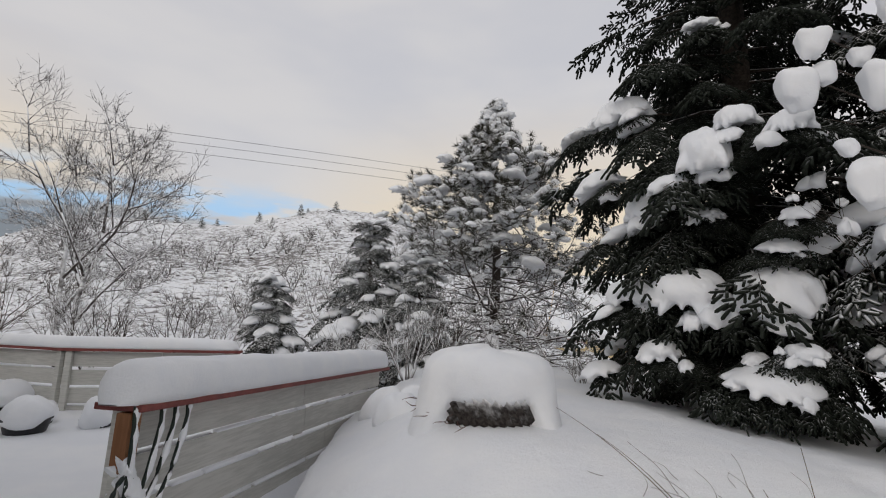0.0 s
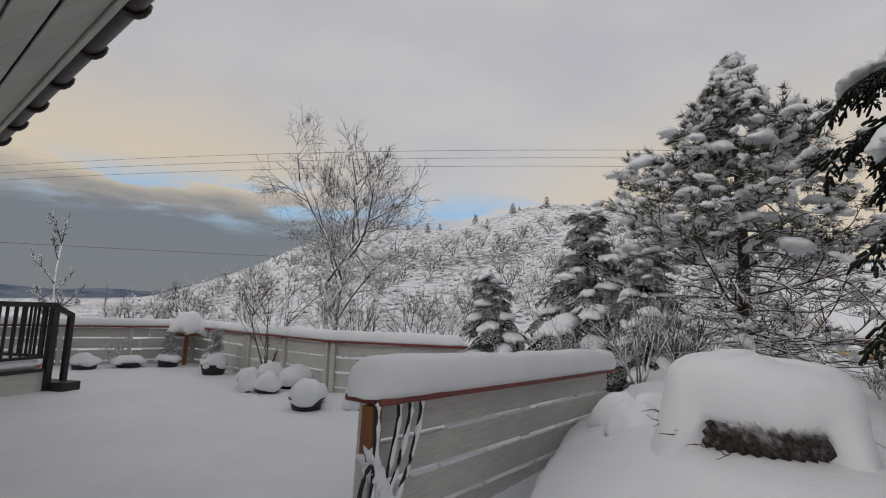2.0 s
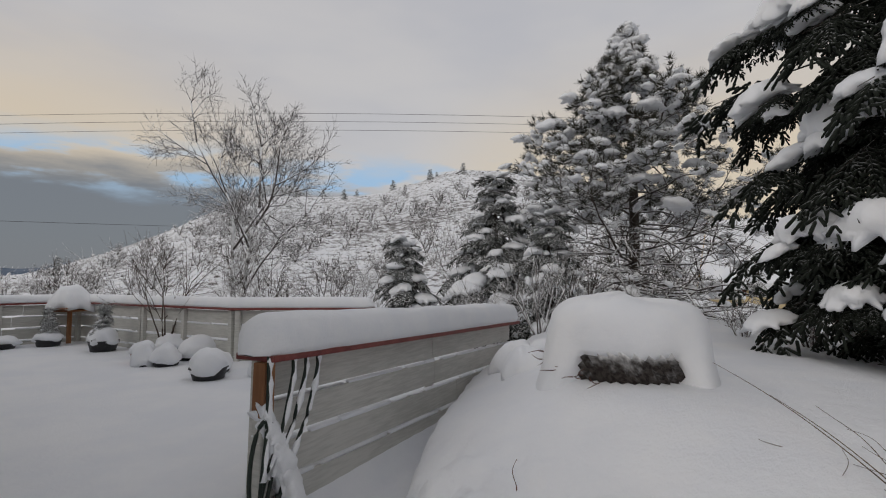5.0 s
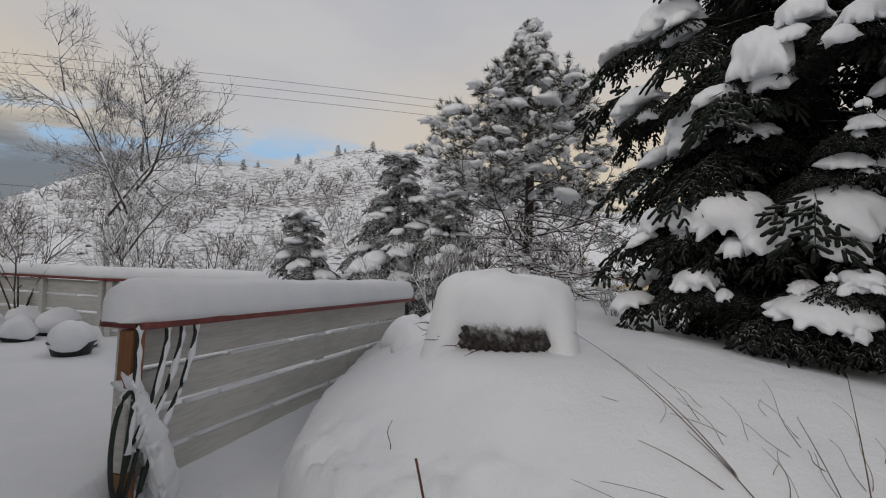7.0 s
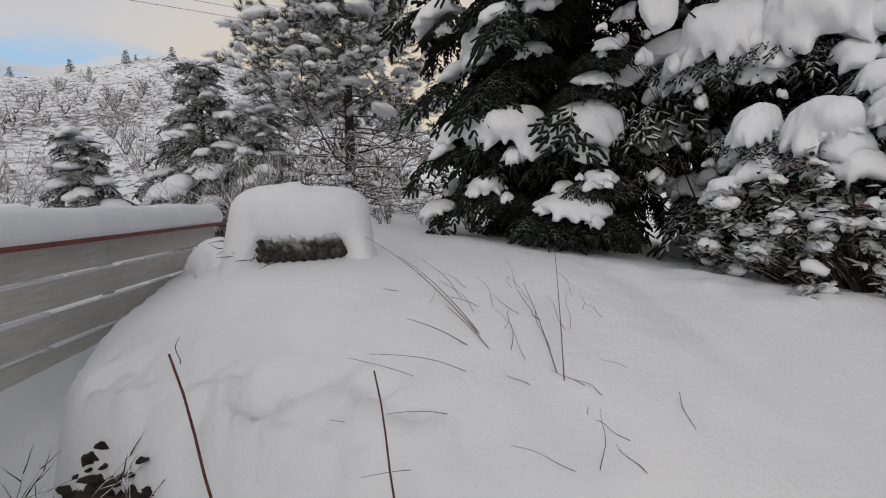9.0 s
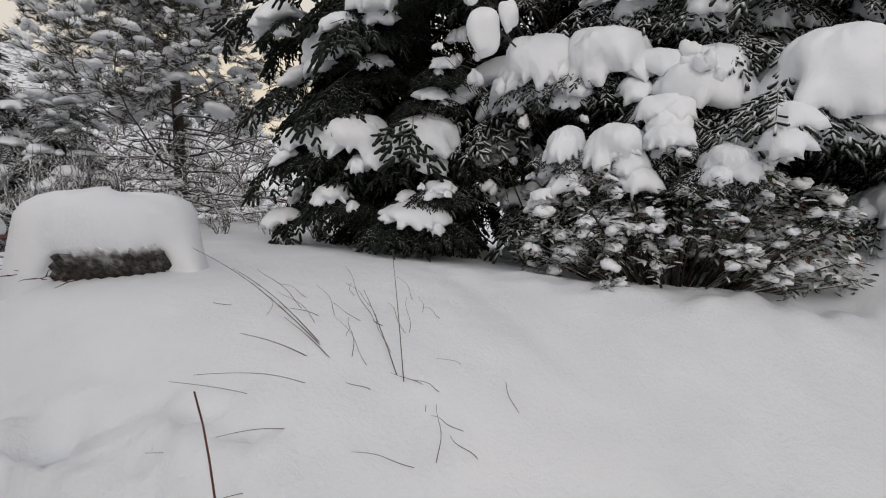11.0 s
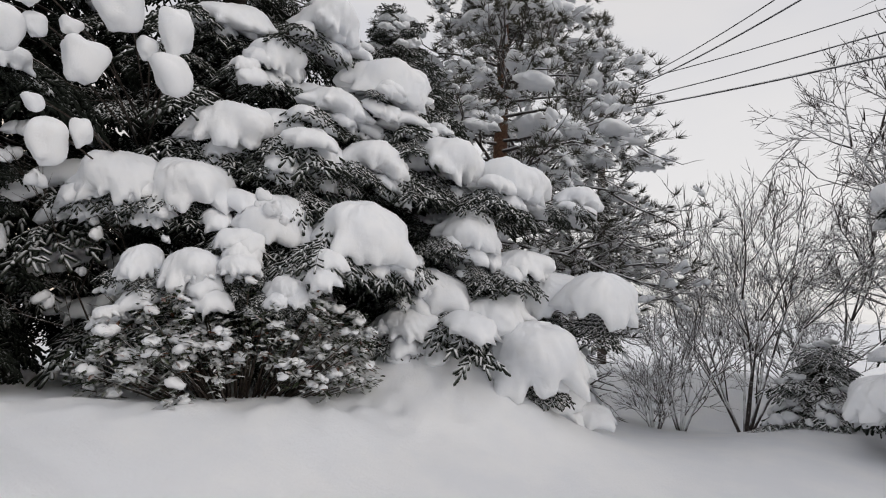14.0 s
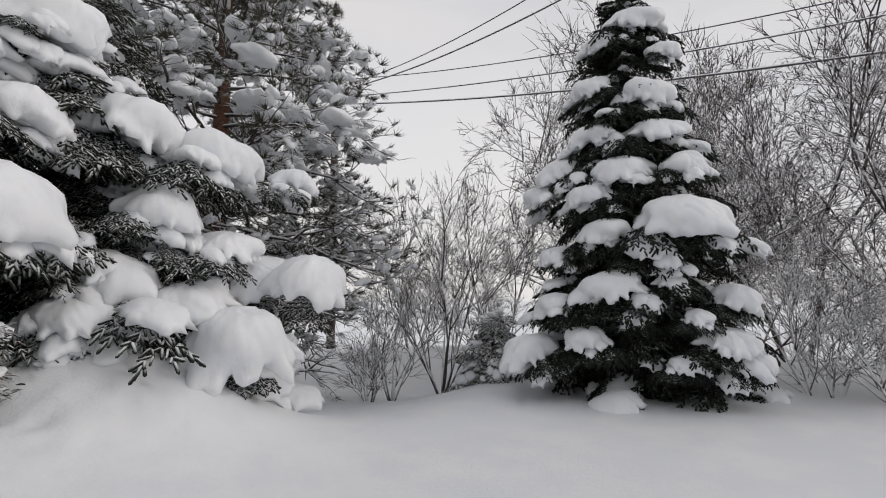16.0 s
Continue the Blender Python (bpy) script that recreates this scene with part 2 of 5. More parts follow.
def thing(name, label, category, at=(0, 0, 0), turn=0, group="", kind=""):
    e = new(name)
    e.empty_display_size = 0.1
    e.matrix_basis = pose(*at, 0, 0, turn)
    return tagged(e, label, category, group, kind)


def box(bm, x0, y0, z0, x1, y1, z1, bevel=0.0):
    g = bmesh.ops.create_cube(bm, size=1.0)
    vs = g["verts"]
    for v in vs:
        v.co = ((x0 + x1) / 2 + v.co.x * (x1 - x0), (y0 + y1) / 2 + v.co.y * (y1 - y0), (z0 + z1) / 2 + v.co.z * (z1 - z0))
    if bevel:
        es = list({e for v in vs for e in v.link_edges})
        bmesh.ops.bevel(bm, geom=es, offset=bevel, segments=1, affect="EDGES")
    return bm


def boxed(name, dims, mat, parent=None, label="", bevel=0.004):
    return part(name, box(bmesh.new(), *dims, bevel), mat, parent, label)


def join(parts):
    Vs, Fs, n = [], [], 0
    for V, F in parts:
        Vs.append(V)
        Fs.append(F + n)
        n += len(V)
    return np.concatenate(Vs), np.concatenate(Fs)


def tube(P, rad, n=5):
    """A tapered tube along a line of points, as triangles."""
    P, rad = np.asarray(P, float), np.asarray(rad, float)
    k = len(P)
    T = np.gradient(P, axis=0)
    T /= np.linalg.norm(T, axis=1, keepdims=True) + 1e-9
    ref = np.where(np.abs(T[:, 2:3]) > 0.9, [[1.0, 0, 0]], [[0, 0, 1.0]])
    A = np.cross(T, ref)
    A /= np.linalg.norm(A, axis=1, keepdims=True) + 1e-9
    B = np.cross(T, A)
    th = np.arange(n) * 2 * PI / n
    V = P[:, None] + rad[:, None, None] * (A[:, None] * np.cos(th)[None, :, None] + B[:, None] * np.sin(th)[None, :, None])
    V = np.concatenate([V.reshape(-1, 3), P[:1], P[-1:]])
    i, j = np.meshgrid(np.arange(k - 1), np.arange(n), indexing="ij")
    a, b, c, d = i * n + j, i * n + (j + 1) % n, (i + 1) * n + (j + 1) % n, (i + 1) * n + j
    F = np.concatenate([np.stack([a, d, c], -1).reshape(-1, 3), np.stack([a, c, b], -1).reshape(-1, 3)])
    e = np.arange(n)
    F = np.concatenate([F, np.stack([np.full(n, k * n), e, (e + 1) % n], -1), np.stack([np.full(n, k * n + 1), (k - 1) * n + (e + 1) % n, (k - 1) * n + e], -1)])
    return V, F


def spread(base, mats):
    """Copies of one mesh at many 3x4 matrices, as one mesh."""
    V, F = base
    M = np.asarray(mats, float)
    W = np.einsum("kij,nj->kni", M[:, :, :3], V) + M[:, None, :, 3]
    G = F[None] + (np.arange(len(M)) * len(V))[:, None, None]
    return W.reshape(-1, 3), G.reshape(-1, 3)


def basis(ax, up=(0, 0, 1), roll=0.0):
    """Columns: x along ax, z as near up as it goes."""
    x = np.asarray(ax, float)
    x = x / (np.linalg.norm(x) + 1e-9)
    y = np.cross(up, x)
    ln = np.linalg.norm(y)
    y = np.array([0, 1.0, 0]) if ln < 1e-4 else y / ln
    z = np.cross(x, y)
    if roll:
        y, z = y * math.cos(roll) + z * math.sin(roll), z * math.cos(roll) - y * math.sin(roll)
    return np.stack([x, y, z], 1)


def mat34(B, scale, at):
    return np.concatenate([B * np.asarray(scale, float)[None, :], np.asarray(at, float)[:, None]], 1)


def polar_slab(seed, fingers=9, nt=36, depth=0.24):
    """A pillow of snow with a lobed, drooping rim, about 1 in radius and 1 high."""
    r = np.random.default_rng(seed)
    th = np.arange(nt) * 2 * PI / nt
    ph = r.uniform(0, 6.28, 6)
    rim = 1 + depth * np.sin(fingers * th + ph[0] + 1.2 * np.sin(2 * th + ph[1])) + 0.16 * np.sin(2 * th + ph[2]) + 0.10 * np.sin(3 * th + ph[3]) + r.uniform(-0.07, 0.07, nt)
    rows_, drop = [], (rim - rim.min()) / (np.ptp(rim) + 1e-9)
    for rho, h in ((0.3, 0.98), (0.55, 0.90), (0.75, 0.72), (0.9, 0.46), (0.985, 0.14), (0.97, -0.22), (0.8, -0.25), (0.4, -0.12)):
        rr = 0.8 + (rim - 0.8) * rho ** 2.2 if rho > 0.5 else np.ones(nt) * 0.85
        x, y = rr * rho * np.cos(th), rr * rho * np.sin(th)
        lump = np.array([noise.noise(Vector((2.1 * a + seed * 3.1, 2.1 * b, 0.4))) for a, b in zip(x, y)])
        z = h + (0.30 * lump if h > 0 else 0) - (0.55 * drop + 0.15) * rho ** 5
        rows_.append(np.stack([x, y, z], -1))
    V = np.concatenate(rows_ + [[[0, 0, 1.0]], [[0, 0, -0.1]]])
    F, k = [], len(rows_)
    for i in range(k - 1):
        for j in range(nt):
            a, b, c, d = i * nt + j, i * nt + (j + 1) % nt, (i + 1) * nt + (j + 1) % nt, (i + 1) * nt + j
            F += [(a, d, c), (a, c, b)]
    for j in range(nt):
        F += [(k * nt, j, (j + 1) % nt), (k * nt + 1, (k - 1) * nt + (j + 1) % nt, (k - 1) * nt + j)]
    return V, np.array(F)


def lump(seed, rough=0.3, nu=12, nv=8):
    """A rounded, uneven clump of about radius 1."""
    V = [(0, 0, 1.0)]
    for i in range(1, nv):
        for j in range(nu):
            a, b = PI * i / nv, 2 * PI * j / nu
            V.append((math.sin(a) * math.cos(b), math.sin(a) * math.sin(b), math.cos(a)))
    V.append((0, 0, -1.0))
    V = np.array(V)
    n = np.array([noise.noise(Vector((v * 1.3 + seed * 5.7).tolist())) for v in V])
    V = V * (1 + rough * n)[:, None]
    V[:, 2] = np.where(V[:, 2] < 0, V[:, 2] * 0.55, V[:, 2])
    F = [(0, 1 + j, 1 + (j + 1) % nu) for j in range(nu)]
    for i in range(nv - 2):
        for j in range(nu):
            a, b = 1 + i * nu + j, 1 + i * nu + (j + 1) % nu
            F += [(a, a + nu, b + nu), (a, b + nu, b)]
    e = len(V) - 1
    F += [(e, e - nu + (j + 1) % nu, e - nu + j) for j in range(nu)]
    return V, np.array(F)


SMOOTH_SLABS = [polar_slab(s + 40, f, 36, 0.10) for s, f in enumerate((5, 7, 6, 8))]
LUMPS = [lump(s) for s in range(6)]


def spindle():
    """A blunt brush-like shoot along x."""
    V = [(0, 0, 0)]
    for x, q in ((0.16, 0.8), (0.86, 0.85)):
        V += [(x, q * math.cos(a), q * math.sin(a)) for a in (0.8, 2.4, 3.9, 5.5)]
    V.append((1, 0, 0))
    F = []
    for j in range(4):
        a, b = 1 + j, 1 + (j + 1) % 4
        F += [(0, b, a), (a, b, b + 4), (a, b + 4, a + 4), (a + 4, b + 4, 9)]
    return np.array(V), np.array(F)


def snow_load(seed, nt=92, ne=17, fingers=21):
    """A smooth heap of snow over a bough, its rim hanging in rounded fingers; about 1 in radius and 1 high."""
    r = np.random.default_rng(seed + 500)
    th = np.arange(nt) * 2 * PI / nt
    el = np.radians(np.concatenate([np.linspace(78, 12, ne // 2), np.linspace(4, -40, ne - ne // 2 - 2), [-58, -76]]))
    D = np.stack([np.cos(el)[:, None] * np.cos(th), np.cos(el)[:, None] * np.sin(th), np.repeat(np.sin(el)[:, None], nt, 1)], -1).reshape(-1, 3)
    ts = np.linspace(0.12, 1.45, 60)
    P = D[:, None, :] * ts[None, :, None] + np.array([0, 0, -0.06])

    def ball(c, q):
        W = (P - c) / q
        W[..., 2] = np.where(W[..., 2] < 0, W[..., 2] * 1.9, W[..., 2])
        return (np.linalg.norm(W, axis=-1) - 1) * min(q)

    field = [ball((0, 0, 0), (r.uniform(0.50, 0.66), r.uniform(0.46, 0.60), r.uniform(0.36, 0.46)))]
    for i in range(6):
        a, q = i * 2.4 + r.uniform(-0.6, 0.6), r.uniform(0.30, 0.58)
        field.append(ball((q * math.cos(a), q * math.sin(a), r.uniform(-0.26, 0.12)), (r.uniform(0.24, 0.42), r.uniform(0.24, 0.42), r.uniform(0.20, 0.36))))
    fingers += int(r.integers(-3, 4))
    for i in range(fingers):
        a = 2 * PI * (i + r.uniform(-0.7, 0.7)) / fingers
        q, drop, w = r.uniform(0.66, 0.98), r.uniform(0.10, 0.42), r.uniform(0.06, 0.115)
        A, B = np.array([0.45 * math.cos(a), 0.45 * math.sin(a), 0.02]), np.array([q * math.cos(a), q * math.sin(a), -drop])
        h = np.clip(((P - A) @ (B - A)) / ((B - A) @ (B - A)), 0, 1)
        field.append(np.linalg.norm(P - A - h[..., None] * (B - A), axis=-1) - w * (1.15 - 0.3 * h))
    soft = 0.07
    S = -soft * np.log(sum(np.exp(-np.clip(f, -1, 1.5) / soft) for f in field))
    inside = S < 0
    k = len(ts) - 1 - np.argmax(inside[:, ::-1], axis=1)
    t = np.where(inside.any(1), ts[k], 0.14)
    t = t * (1 + np.array([0.07 * noise.noise(Vector((d * 2.6 + seed * 4.7).tolist())) + 0.035 * noise.noise(Vector((d * 7.0 + seed * 2.3).tolist())) for d in D]))
    V = D * t[:, None] + np.array([0, 0, -0.06])
    top, low = V[:nt].mean(0) + np.array([0, 0, 0.012]), V[-nt:].mean(0)
    V = np.concatenate([V, [top], [low]])
    F = []
    for i in range(len(el) - 1):
        for j in range(nt):
            p, q, u, v = i * nt + j, i * nt + (j + 1) % nt, (i + 1) * nt + (j + 1) % nt, (i + 1) * nt + j
            F += [(p, v, u), (p, u, q)]
    k = len(el)
    for j in range(nt):
        F += [(k * nt, j, (j + 1) % nt), (k * nt + 1, (k - 1) * nt + (j + 1) % nt, (k - 1) * nt + j)]
    return V, np.array(F)


def clump(seed):
    """A small rounded tuft of snow."""
    r = np.random.default_rng(seed)
    m = [mat34(basis((math.cos(i * 2.1), math.sin(i * 2.1), -0.5)), (r.uniform(0.55, 0.8), r.uniform(0.4, 0.55), r.uniform(0.45, 0.6)), (0.40 * math.cos(i * 2.6 + seed), 0.35 * math.sin(i * 2.6 + seed), r.uniform(-0.15, 0.15))) for i in range(2)]
    return spread(CORES[seed % 4], m)


CORES = [lump(s + 80, 0.55, 9, 7) for s in range(4)]
FINGERS = [lump(s + 60, 0.40, 6, 5) for s in range(3)]
LOADS = [snow_load(s) for s in range(9)]
SMALL_LOADS = [snow_load(s + 30, 44, 11, 10) for s in range(8)]
CLUMPS = [clump(s) for s in range(6)]


def kept_mesh(V, F):
    ob = obj("snow_pad", V, F, M_SNOW)
    me = ob.data
    bpy.data.objects.remove(ob)
    return me


PADS = [kept_mesh(*q) for q in LOADS]
SMALL_PADS = [kept_mesh(*q) for q in SMALL_LOADS]
DROPS = [kept_mesh(*lump(q + 150, 0.38, 18, 14)) for q in range(5)]


def snow_pad(parent, k, B, scale, at, small=False, lib=None):
    """One heap of snow as a part of its tree."""
    lib = lib or (SMALL_PADS if small else PADS)
    o = new("snow_pad", lib[k % len(lib)])
    o.parent = parent
    M = mat34(B, scale, at)
    o.matrix_basis = Matrix([list(M[0]), list(M[1]), list(M[2]), [0, 0, 0, 1]])
    return o


SPINDLE = spindle()


def frond(seed, dense=1.0, low=False):
    """A spruce bough 1 m long along x, with hanging side twigs and blunt brush-like shoots."""
    r = np.random.default_rng(seed)
    shoots, twigs = [], []
    fat = 0.0195 if not low else 0.026

    def along(p0, d, ln, step, size):
        n = max(2, int(ln / step))
        for i in range(n):
            u = (i + 0.6) / n
            p = p0 + d * ln * u + np.array([0, 0, -0.22 * ln * u * u])
            for s in (-1, 1):
                a = r.uniform(0.35, 0.95) * s
                dd = np.array([d[0] * math.cos(a) - d[1] * math.sin(a), d[0] * math.sin(a) + d[1] * math.cos(a), d[2] + r.uniform(-0.75, -0.05)])
                w = fat * r.uniform(0.75, 1.15)
                shoots.append(mat34(basis(dd), (size * r.uniform(0.7, 1.25), w, w), p))
        e = p0 + d * ln
        shoots.append(mat34(basis(d + np.array([0, 0, -0.5])), (size * 1.2, fat, fat), e - np.array([0, 0, 0.22 * ln])))
        if ln > 0.6:
            twigs.append(tube([p0, p0 + d * ln * 0.5 - np.array([0, 0, 0.05 * ln]), e - np.array([0, 0, 0.18 * ln])], [0.008, 0.006, 0.004], 3))

    size = 0.125 if not low else 0.19
    along(np.zeros(3), np.array([1.0, 0, 0]), 0.92, 0.085 / dense, size)
    k = int(5 * dense) + 1
    for i in range(k):
        u = 0.12 + 0.8 * i / k
        for s in (-1, 1):
            a = s * r.uniform(0.6, 1.1)
            d = np.array([math.cos(a), math.sin(a), r.uniform(-0.45, -0.05)])
            along(np.array([0.95 * u, 0, -0.20 * u * u]), d, 0.46 * (1 - 0.60 * u) * r.uniform(0.8, 1.2), 0.092 / dense, size)
    S = spread(SPINDLE, shoots)
    return join([S] + twigs)


FRONDS = [frond(s) for s in range(4)]
FRONDS_LOW = [frond(s + 20, 0.55, True) for s in range(3)]


# ---- ground: deck snow, raised bed, garden slope and the hill ----
RIDGE_AZ = (-180, -75, -56, -52, -47, -42.6, -37.5, -33, -23, -17.8, -13.3, -7, 4, 14, 24, 40, 180)
RIDGE_EL = (0, 0.2, 1.4, 3.0, 5.0, 7.4, 9.9, 10.2, 11.1, 12.5, 13.8, 13.4, 11, 7, 2.5, 0.5, 0)
FENCE_NEAR, FENCE_FAR = np.array((-1.63, 2.65)), np.array((-0.79, 6.65))


def sstep(v, lo, hi):
    t = np.clip((v - lo) / (hi - lo), 0, 1)
    return t * t * (3 - 2 * t)


def waves(x, y, s, seed):
    """Cheap smooth unevenness."""
    r = np.random.default_rng(seed)
    z = 0
    for k in range(7):
        a, f, p = r.uniform(0, 6.28), s * r.uniform(0.6, 2.2), r.uniform(0, 6.28)
        z = z + np.sin((x * math.cos(a) + y * math.sin(a)) * f + p + 0.6 * np.sin(f * 0.7 * (x * math.sin(a) - y * math.cos(a)) + p * 2)) / (0.6 + f / s)
    return z / 4


def height(x, y):
    x, y = np.asarray(x, float), np.asarray(y, float)
    rho, az = np.hypot(x, y), np.degrees(np.arctan2(x, y))
    # garden to the right of the plank fence
    yard = 0.50 - 0.12 * np.maximum(0, x - 2) - 0.10 * np.maximum(0, 2 - y) + 0.05 * waves(x, y, 1.1, 3)
    yard = yard + 0.10 * np.exp(-((x - 0.35) ** 2 + (y - 3.45) ** 2) / 0.55)
    yard = yard + 0.80 * np.exp(-(x - 5.9) ** 2 / 0.9 - (y - 1.2) ** 2 / 3.0) + 0.12 * np.exp(-((x - 3.9) ** 2 + (y - 1.5) ** 2) / 0.2)
    low = -0.34 + 0.03 * waves(x, y, 2.5, 5) - 0.42 * np.exp(-((x + 0.98) ** 2 / 0.10 + (y - 2.75) ** 2 / 0.22))
    wob = 0.05 * waves(x, y, 9, 8)
    d1 = (x + 0.85) * 0.58 + (y - 2.6) * 0.81 + wob
    d2 = x + 0.92 + 0.05 * (y - 2.6) + wob
    d = -np.log(np.exp(-9 * np.clip(d1, -3, 30)) + np.exp(-9 * np.clip(d2, -3, 30))) / 9
    wide = 1.5 * np.clip(x - 0.75, 0, 1.6)
    lip = 0.56 * sstep(d, -0.05, 0.10 + wide) ** 0.6 + 0.44 * sstep(d, -0.05, 1.15 + 0.5 * wide) ** 0.8
    bed = low + (yard - low) * lip
    # deck, level, up to the plank fence
    t = (x - FENCE_NEAR[0]) * 0.2055 + (y - FENCE_NEAR[1]) * 0.9787
    side = (x - FENCE_NEAR[0]) * 0.9787 - (y - FENCE_NEAR[1]) * 0.2055
    along = sstep(np.where(y < 2.65, x + 1.60, side), -0.06, 0.10)
    deck = 0.012 * waves(x, y, 1.5, 11)
    z = deck * (1 - along) + bed * along
    # beyond the deck
    out = sstep(rho, 12.0, 16.0)
    base = -0.35 - 0.9 * sstep(az, 0, 25) * sstep(rho, 14, 26)
    hump = 0.25 * waves(x, y, 0.45, 21) * sstep(rho, 14, 26)
    el = np.interp(az, RIDGE_AZ, RIDGE_EL)
    top = 92 * np.tan(np.radians(el))
    s = np.clip((rho - 12) / 80, 0, 1)
    rise = (top + 0.6) * (0.35 * s + 0.65 * s ** 1.6)
    rough = (0.9 * waves(x, y, 0.12, 31) + 0.35 * waves(x, y, 0.5, 33)) * s * np.clip(el / 8, 0, 1)
    past = np.clip((rho - 92) / 120, 0, 1)
    fall = past ** 1.4 * (top + 24)
    hill = base + hump + rise + rough - fall
    return z * (1 - out) + hill * out


def ground_at(x, y):
    return float(height(x, y))


xs = np.concatenate([-np.geomspace(4000, 13.2, 60), np.arange(-13, -2.4, 0.10), np.arange(-2.4, 3.0, 0.04), np.arange(3.0, 13.0, 0.10), np.geomspace(13.2, 4000, 45)])
ys = np.concatenate([-np.geomspace(4000, 13.2, 30), np.arange(-13, -1.5, 0.14), np.arange(-1.5, 5.0, 0.04), np.arange(5.0, 13.0, 0.10), np.geomspace(13.2, 120, 110), np.geomspace(124, 4000, 30)])
gx, gy = np.meshgrid(xs, ys, indexing="ij")
gz = height(gx, gy)
fine = sstep(np.hypot(gx - 0.5, gy - 2), 6, 3)
edge = np.exp(-(((gx + 0.85) * 0.58 + (gy - 2.6) * 0.81 - 0.16) / 0.26) ** 2) * sstep(gx, 1.4, 0.5) * sstep(gx, -1.3, -0.9)
gz = gz + 0.006 * fine * waves(gx, gy, 16, 51) + edge * 0.02 * waves(gx, gy, 20, 52)
for i, j in zip(*np.nonzero(edge > 0.06)):
    v = Vector((gx[i, j], gy[i, j], 0))
    gz[i, j] += edge[i, j] * (0.10 * noise.noise(v * 6) + 0.08 * noise.noise(v * 12) + 0.025 * noise.noise(v * 22))
under = np.exp(-((gx + gy - 5.6) / 0.55) ** 2 - ((gx - gy - 2.6) / 2.6) ** 2)
gz = gz + under * (0.11 * waves(gx, gy, 5, 54) + 0.10 * waves(gx, gy, 12, 55) + 0.05)
ni, nj = gx.shape
I, J = np.meshgrid(np.arange(ni - 1), np.arange(nj - 1), indexing="ij")
quad = np.stack([I * nj + J, (I + 1) * nj + J, (I + 1) * nj + J + 1, I * nj + J + 1], -1).reshape(-1, 4)
ground = obj("ground", np.stack([gx, gy, gz], -1).reshape(-1, 3), quad, M_GROUND)
tagged(ground, "deep fresh snow over garden and heathery hill", "snow ground", "", "structure")

# water and mountains beyond the valley
V, F = [], []
for i in range(61):
    a = radians(-110 + i * 1.6)
    for k, d in enumerate((2300, 2700, 3300)):
        h = (-22, 75 + 45 * noise.noise(Vector((i * 0.23, 0, 2.2))) + 22 * noise.noise(Vector((i * 0.9, 4, 0))), 60)[k] * (1.0 if k != 1 else 1.0)
        V.append((d * math.sin(a), d * math.cos(a), h))
for i in range(60):
    for k in range(2):
        F.append((i * 3 + k, i * 3 + k + 1, i * 3 + k + 4, i * 3 + k + 3))
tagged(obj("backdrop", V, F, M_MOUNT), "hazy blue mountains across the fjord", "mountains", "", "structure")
V = [(-4200, 250, -23), (-250, 250, -23), (-250, 4200, -23), (-4200, 4200, -23)]
tagged(obj("water", V, [(0, 1, 2, 3)], M_WATER), "grey fjord water in the distance", "water", "", "structure")


